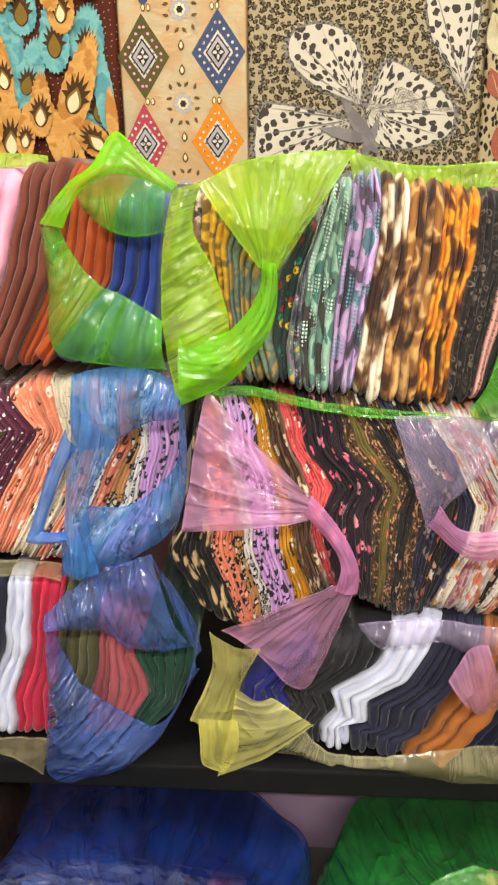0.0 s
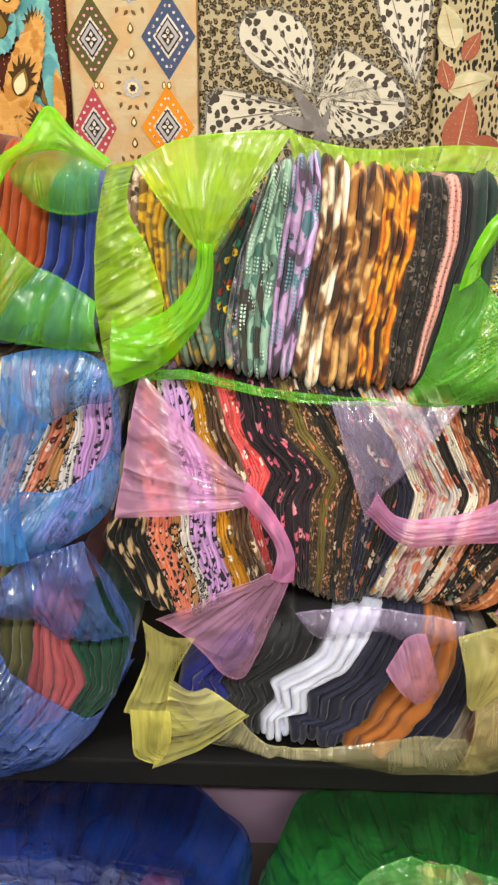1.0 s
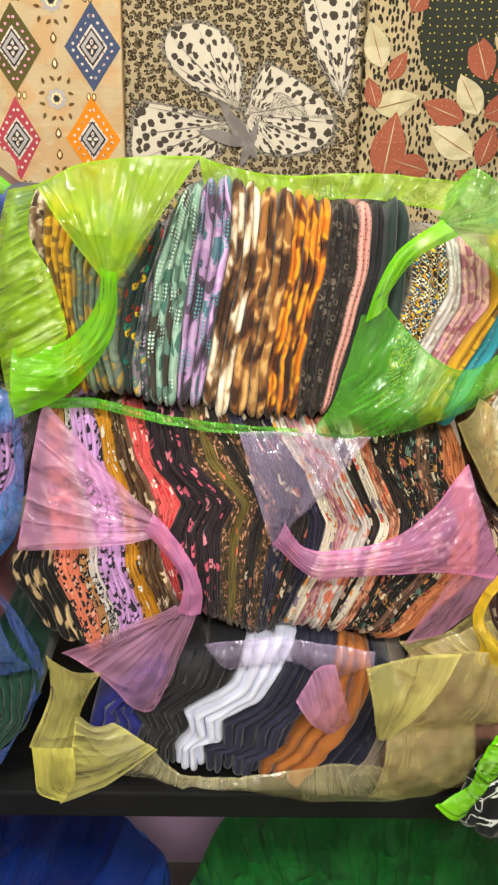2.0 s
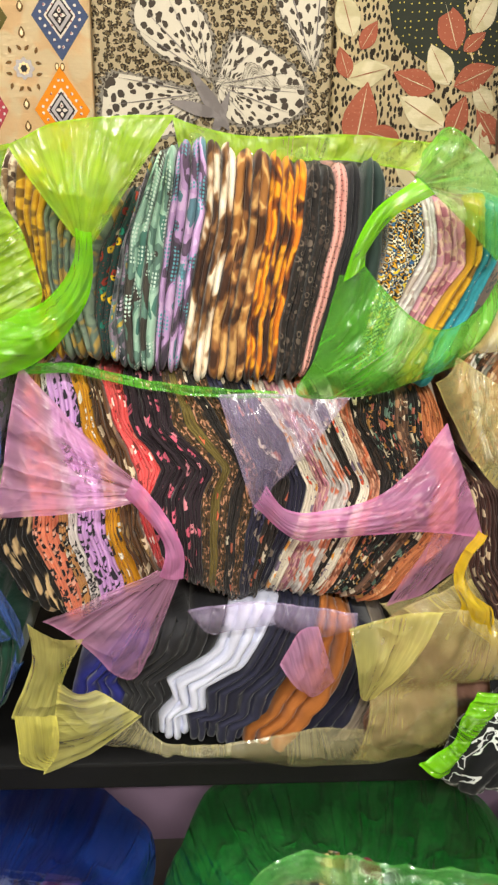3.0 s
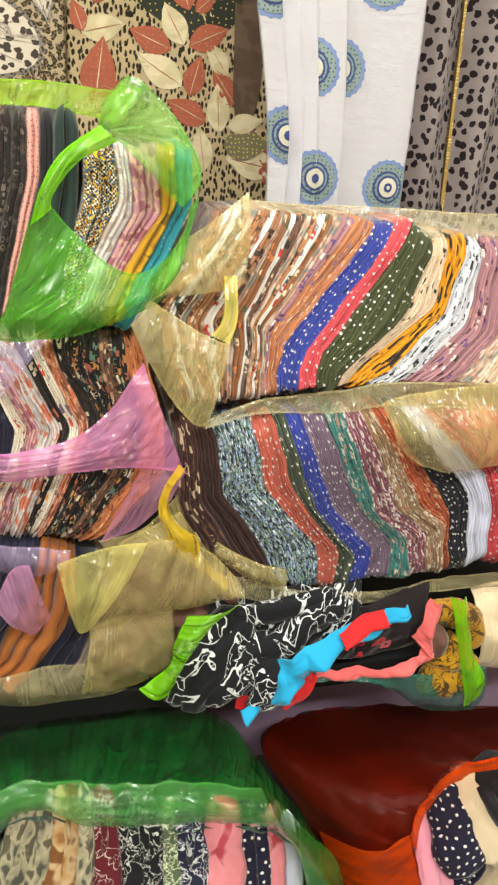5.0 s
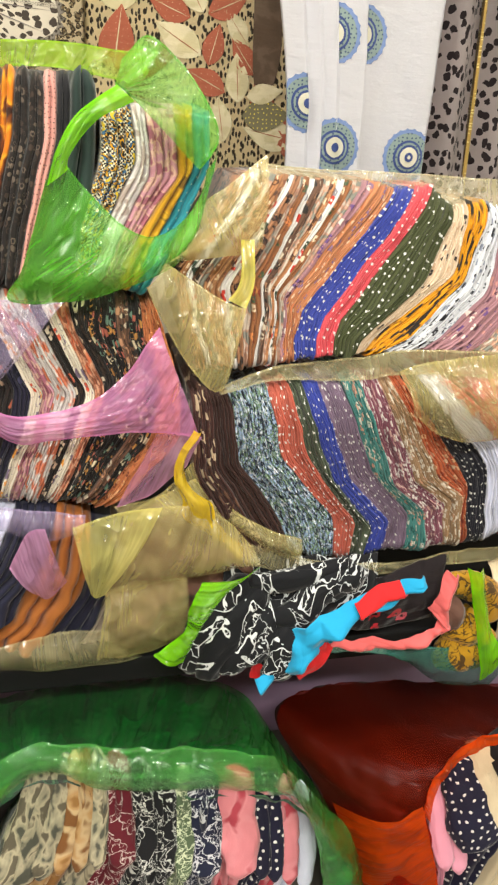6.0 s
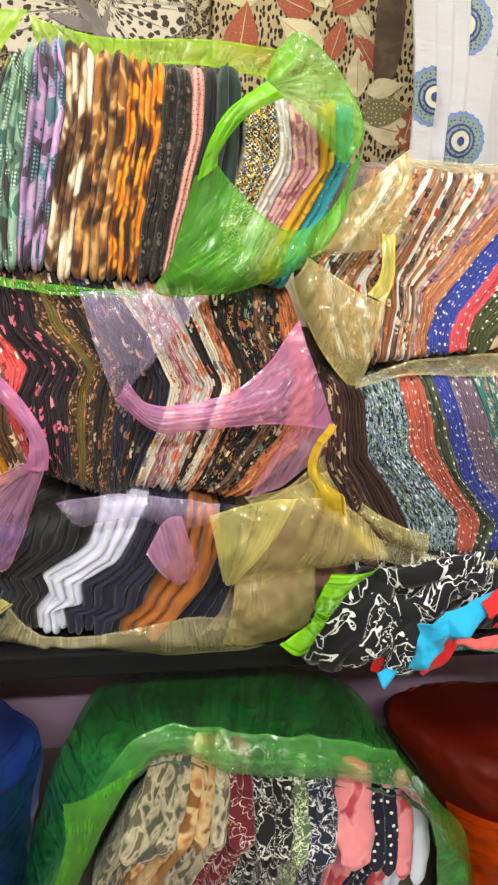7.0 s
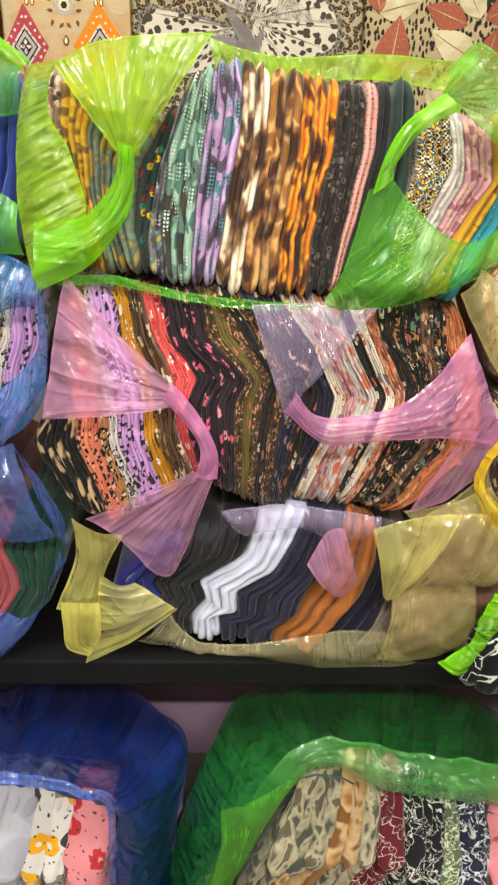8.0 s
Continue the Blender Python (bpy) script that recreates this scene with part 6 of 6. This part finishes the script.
sheet('film', 'film_lime_dense', green_scrap_bag,
      [(0.511, 0.685, 0.1), (0.495, 0.646, 0.1), (0.487, 0.606, 0.1), (0.446, 0.572, 0.1)],
      [(0.59, 0.701, 0.1), (0.538, 0.655, 0.1), (0.508, 0.599, 0.1), (0.487, 0.555, 0.1)], bulge=0.015, pleat=0.007)
sheet('handle', 'film_lime_dense', green_scrap_bag,
      [(0.909, 0.666, 0.09), (0.933, 0.575, 0.10), (0.955, 0.50, 0.10), (0.969, 0.451, 0.09)],
      [(0.934, 0.664, 0.09), (0.957, 0.572, 0.10), (0.985, 0.525, 0.10), (1.002, 0.494, 0.09)], bulge=0.01, along=True)
sheet('film', 'film_aqua', green_scrap_bag,
      [(0.691, 0.535, 0.06), (0.769, 0.526, 0.065), (0.84, 0.518, 0.07), (0.91, 0.512, 0.075), (1.0, 0.52, 0.08)],
      [(0.70, 0.520, 0.055), (0.80, 0.510, 0.06), (0.86, 0.472, 0.06), (0.92, 0.427, 0.06), (1.005, 0.42, 0.07)], bulge=0.015)
# bags on the floor below
navy_bag = bag('carrier_bag', 'large dark blue plastic bag standing open below')
sheet('film', 'film_navy', navy_bag,
      [(-0.576, -0.298, 0.05), (-0.53, 0.151, 0), (-0.468, 0.322, -0.08), (-0.338, 0.321, -0.17), (-0.153, 0.338, -0.17), (-0.027, 0.334, -0.14), (0.058, 0.315, -0.08), (0.098, 0.31, 0), (0.083, 0.23, 0.04), (0.069, 0.087, 0.06), (0.055, -0.273, 0.06)],
      [(-0.476, -0.038, 0.2), (-0.365, 0.385, 0.2), (-0.274, 0.477, 0.2), (-0.186, 0.486, 0.2), (-0.115, 0.473, 0.2), (-0.065, 0.462, 0.2), (-0.023, 0.447, 0.2), (0.01, 0.429, 0.2), (0.014, 0.359, 0.2), (0.009, 0.225, 0.2), (-0.008, -0.032, 0.2)], bulge=0.045, crumple=0.011, pleat=0.012, pleats=14, n=90, m=34)
navy_bundle = tagged(new('bundled_fabric'), 'dark blue printed fabric bundled inside a bag', 'fabric')
sheet('cloth_fold', 'navy_bundle', navy_bundle,
      [(-0.619, -0.401, 0.005), (-0.568, 0.078, -0.045), (-0.5, 0.263, -0.125), (-0.361, 0.264, -0.215), (-0.168, 0.283, -0.215), (-0.037, 0.277, -0.185), (0.052, 0.255, -0.125), (0.093, 0.247, -0.045), (0.078, 0.161, -0.005), (0.063, 0.007, 0.015), (0.048, -0.375, 0.015)],
      [(-0.52, -0.137, 0.155), (-0.401, 0.317, 0.155), (-0.304, 0.415, 0.155), (-0.21, 0.424, 0.155), (-0.135, 0.411, 0.155), (-0.082, 0.399, 0.155), (-0.036, 0.383, 0.155), (-0.001, 0.364, 0.155), (0.003, 0.289, 0.155), (-0.003, 0.145, 0.155), (-0.021, -0.13, 0.155)], bulge=0.045, crumple=0.012, pleat=0.01, pleats=12, n=90, m=34)
sheet('rim', 'film_indigo', navy_bag,
      [(-0.273, 0.486, 0.2), (-0.129, 0.477, 0.2), (-0.065, 0.465, 0.2), (-0.023, 0.449, 0.2), (0.012, 0.433, 0.2), (0.012, 0.338, 0.2), (0.002, 0.165, 0.2)],
      [(-0.277, 0.462, 0.2), (-0.127, 0.468, 0.21), (-0.064, 0.456, 0.21), (-0.021, 0.442, 0.21), (0.003, 0.416, 0.2), (0.004, 0.35, 0.21), (-0.007, 0.18, 0.21)])
emerald_bag = bag('carrier_bag', 'large emerald green plastic bag standing open below')
sheet('film', 'film_emerald', emerald_bag,
      [(0.019, -0.237, 0.08), (0.059, 0.083, 0.06), (0.099, 0.224, 0.02), (0.137, 0.293, -0.04), (0.192, 0.302, -0.14), (0.332, 0.312, -0.17), (0.51, 0.302, -0.17), (0.634, 0.275, -0.14), (0.686, 0.249, -0.03), (0.742, 0.199, 0.05), (0.791, 0.148, 0.1), (0.82, 0.018, 0.12), (0.877, -0.31, 0.12)],
      [(0.11, -0.057, 0.19), (0.14, 0.25, 0.19), (0.178, 0.356, 0.18), (0.218, 0.405, 0.18), (0.263, 0.442, 0.17), (0.316, 0.453, 0.17), (0.386, 0.409, 0.17), (0.499, 0.389, 0.17), (0.604, 0.376, 0.18), (0.65, 0.356, 0.19), (0.687, 0.271, 0.19), (0.713, 0.131, 0.19), (0.752, -0.165, 0.19)], bulge=0.045, crumple=0.009, pleat=0.006, n=100, m=34)
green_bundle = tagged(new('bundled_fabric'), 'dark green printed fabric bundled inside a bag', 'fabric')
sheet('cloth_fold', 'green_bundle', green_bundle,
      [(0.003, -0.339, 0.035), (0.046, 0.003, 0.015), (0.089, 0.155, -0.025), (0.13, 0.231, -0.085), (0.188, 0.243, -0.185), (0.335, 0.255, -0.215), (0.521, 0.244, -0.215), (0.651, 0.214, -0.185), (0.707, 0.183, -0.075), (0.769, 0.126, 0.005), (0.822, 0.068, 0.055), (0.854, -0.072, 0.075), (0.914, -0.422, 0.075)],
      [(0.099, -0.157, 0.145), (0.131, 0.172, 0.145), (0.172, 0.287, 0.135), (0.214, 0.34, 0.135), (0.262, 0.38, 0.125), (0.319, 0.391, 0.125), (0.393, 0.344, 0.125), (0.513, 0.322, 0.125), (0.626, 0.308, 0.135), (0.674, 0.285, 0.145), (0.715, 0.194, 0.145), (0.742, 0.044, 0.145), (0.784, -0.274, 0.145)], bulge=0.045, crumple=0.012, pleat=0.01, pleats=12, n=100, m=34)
sheet('rim', 'film_jade', emerald_bag,
      [(0.18, 0.389, 0.19), (0.231, 0.486, 0.19), (0.293, 0.505, 0.17), (0.384, 0.483, 0.17), (0.493, 0.465, 0.17), (0.613, 0.425, 0.16)],
      [(0.218, 0.407, 0.2), (0.265, 0.461, 0.19), (0.315, 0.472, 0.19), (0.383, 0.429, 0.19), (0.493, 0.409, 0.19), (0.638, 0.377, 0.19)], bulge=0.012, crumple=0.006, pleat=0.006, pleats=9, along=True)
sheet('film', 'film_jade', emerald_bag,
      [(0.639, 0.355, 0.1), (0.707, 0.281, 0.13), (0.765, 0.201, 0.15), (0.819, -0.086, 0.15)],
      [(0.638, 0.377, 0.19), (0.672, 0.309, 0.2), (0.697, 0.198, 0.2), (0.723, 0.008, 0.2)], bulge=0.015)
sheet('handle', 'film_green', emerald_bag,
      [(0.153, 0.42, 0.21), (0.152, 0.342, 0.21), (0.12, 0.21, 0.21)],
      [(0.26, 0.491, 0.21), (0.211, 0.389, 0.21), (0.152, 0.229, 0.21)], bulge=0.01, along=True)
emerald_cloths = pile('fabrics in the emerald bag', [
    [(0.295, 0.363), (0.237, 0.291), (0.178, 0.15), (0.157, -0.037)],
    [(0.345, 0.388), (0.333, 0.281), (0.238, 0.143), (0.207, -0.045)],
    [(0.378, 0.378), (0.381, 0.265), (0.326, 0.133), (0.305, -0.059)],
    [(0.412, 0.353), (0.422, 0.224), (0.384, 0.126), (0.376, -0.069)],
    [(0.475, 0.332), (0.477, 0.231), (0.466, 0.116), (0.458, -0.081)],
    [(0.501, 0.327), (0.504, 0.228), (0.499, 0.113), (0.493, -0.086)],
    [(0.543, 0.318), (0.551, 0.223), (0.541, 0.108), (0.538, -0.093)],
    [(0.593, 0.308), (0.61, 0.205), (0.571, 0.104), (0.568, -0.097)],
    [(0.644, 0.285), (0.648, 0.175), (0.617, 0.099), (0.619, -0.105)],
    [(0.693, 0.247), (0.702, 0.143), (0.672, 0.081), (0.681, -0.114)],
], [
    ('cream and black watercolour print fabric', ['camo_cream', 'camo_cream', 'camo_cream', 'camo_tan'], 4, 2),
    ('tan and brown watercolour print fabric', ['camo_tan', 'camo_cream'], 2, 2),
    ('wine red fabric with white vines', ['wine_vines'], 1, 2),
    ('black fabric with white leaf lines', ['black_vines'], 2, 1),
    ('sage green fabric with fine vines', ['sage_vines'], 1, 1),
    ('indigo fabric with white vines', ['indigo_vines'], 1, 2),
    ('pink fabric with roses', ['pink_rose'], 1, 2),
    ('navy polka dot fabric', ['polka'], 2, 1),
    ('pink and white fabric with roses', ['pink_rose', 'white_plain'], 2, 1),
], 0.12, 0.05, fine=1.6)
rolled_tops(emerald_cloths, 0.14)

navy_cloths = pile('fabrics in the navy bag', [
    [(-0.322, 0.371), (-0.356, 0.27), (-0.391, 0.123), (-0.437, -0.083)],
    [(-0.185, 0.378), (-0.215, 0.272), (-0.242, 0.125), (-0.279, -0.081)],
    [(-0.102, 0.369), (-0.123, 0.273), (-0.168, 0.126), (-0.213, -0.08)],
    [(-0.051, 0.358), (-0.069, 0.274), (-0.098, 0.127), (-0.125, -0.079)],
    [(-0.004, 0.351), (-0.005, 0.274), (-0.015, 0.128), (-0.031, -0.078)],
], [
    ('white fabric with grey sprigs', ['white_sprig'], 2, 1),
    ('white and wine fabric roll', ['white_sprig'], 2, 1),
    ('white fabric with yellow flowers', ['yellow_flower'], 2, 1),
    ('pink fabric with red flowers', ['pink_flower'], 1, 2),
], 0.13, 0.05, fine=1.6)
rolled_tops(navy_cloths, 0.15)

orange_bag = bag('carrier_bag', 'large red orange plastic bag standing open below')
sheet('film', 'film_orange', orange_bag,
      [(0.888, -0.349, 0.1), (0.83, -0.024, 0.09), (0.747, 0.195, 0.05), (0.68, 0.29, -0.03), (0.733, 0.307, -0.08), (0.9, 0.26, -0.14), (1.146, 0.222, -0.14), (1.567, 0.137, -0.14)],
      [(0.981, -0.224, 0.19), (0.915, 0.093, 0.19), (0.875, 0.232, 0.19), (0.862, 0.295, 0.18), (0.88, 0.345, 0.17), (0.925, 0.379, 0.16), (1.002, 0.38, 0.15), (1.287, 0.339, 0.14)], bulge=0.04, crumple=0.006, n=90, m=34)
sheet('rim', 'film_orange_dense', orange_bag,
      [(0.851, 0.297, 0.19), (0.853, 0.326, 0.19), (0.871, 0.369, 0.18), (0.916, 0.404, 0.17), (0.991, 0.407, 0.16), (1.27, 0.368, 0.15)],
      [(0.869, 0.269, 0.19), (0.865, 0.306, 0.19), (0.881, 0.348, 0.18), (0.924, 0.382, 0.17), (0.998, 0.384, 0.16), (1.278, 0.343, 0.15)])
sheet('film', 'film_orange_dense', orange_bag,
      [(0.751, 0.215, 0.08), (0.792, 0.111, 0.11), (0.828, -0.011, 0.12), (0.876, -0.311, 0.12)],
      [(0.846, 0.315, 0.195), (0.866, 0.246, 0.2), (0.906, 0.109, 0.2), (0.971, -0.204, 0.2)], bulge=0.02, pleat=0.008, pleats=10)
# inner sheet added to darken the bag: its contents plus painted-in shade
shaded_red_bundle = tagged(new('bundled_fabric'), 'dark red fabric bundled inside a bag', 'fabric')
sheet('cloth_fold', 'shaded_red_bundle', shaded_red_bundle,
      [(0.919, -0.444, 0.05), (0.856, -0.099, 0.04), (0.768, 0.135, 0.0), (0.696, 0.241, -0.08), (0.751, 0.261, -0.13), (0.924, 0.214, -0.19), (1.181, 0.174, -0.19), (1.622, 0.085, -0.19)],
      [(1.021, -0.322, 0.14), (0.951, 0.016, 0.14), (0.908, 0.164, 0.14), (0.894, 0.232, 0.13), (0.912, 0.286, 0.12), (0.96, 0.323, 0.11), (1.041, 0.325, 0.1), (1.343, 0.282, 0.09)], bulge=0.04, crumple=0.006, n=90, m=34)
orange_cloths = pile('fabrics in the orange bag', [
    [(0.899, 0.245), (0.914, 0.151), (0.949, 0.033), (0.994, -0.177)],
    [(0.934, 0.213), (0.978, 0.138), (0.965, 0.029), (1.018, -0.184)],
    [(0.962, 0.284), (1.07, 0.106), (1.007, -0.055), (1.055, -0.194)],
    [(1.041, 0.32), (1.15, 0.118), (1.12, -0.051), (1.156, -0.221)],
], [
    ('pink fabric in layers', ['pink_plain'], 2, 2),
    ('navy polka dot fabric', ['polka'], 1, 2),
    ('black and cream fabric', ['cream_plain', 'black_plain'], 2, 1),
], 0.12, 0.05, fine=1.6)
rolled_tops(orange_cloths, 0.135)

black_bag = bag('carrier_bag', 'black glossy plastic bag standing below')
sheet('film', 'film_black', black_bag,
      [(-0.598, 0.428, -0.05), (-0.453, 0.442, -0.05), (-0.369, 0.454, -0.03), (-0.332, 0.434, 0)],
      [(-0.496, 0.399, 0.15), (-0.369, 0.43, 0.15), (-0.333, 0.43, 0.12), (-0.328, 0.408, 0.05)], bulge=0.04, crumple=0.008)
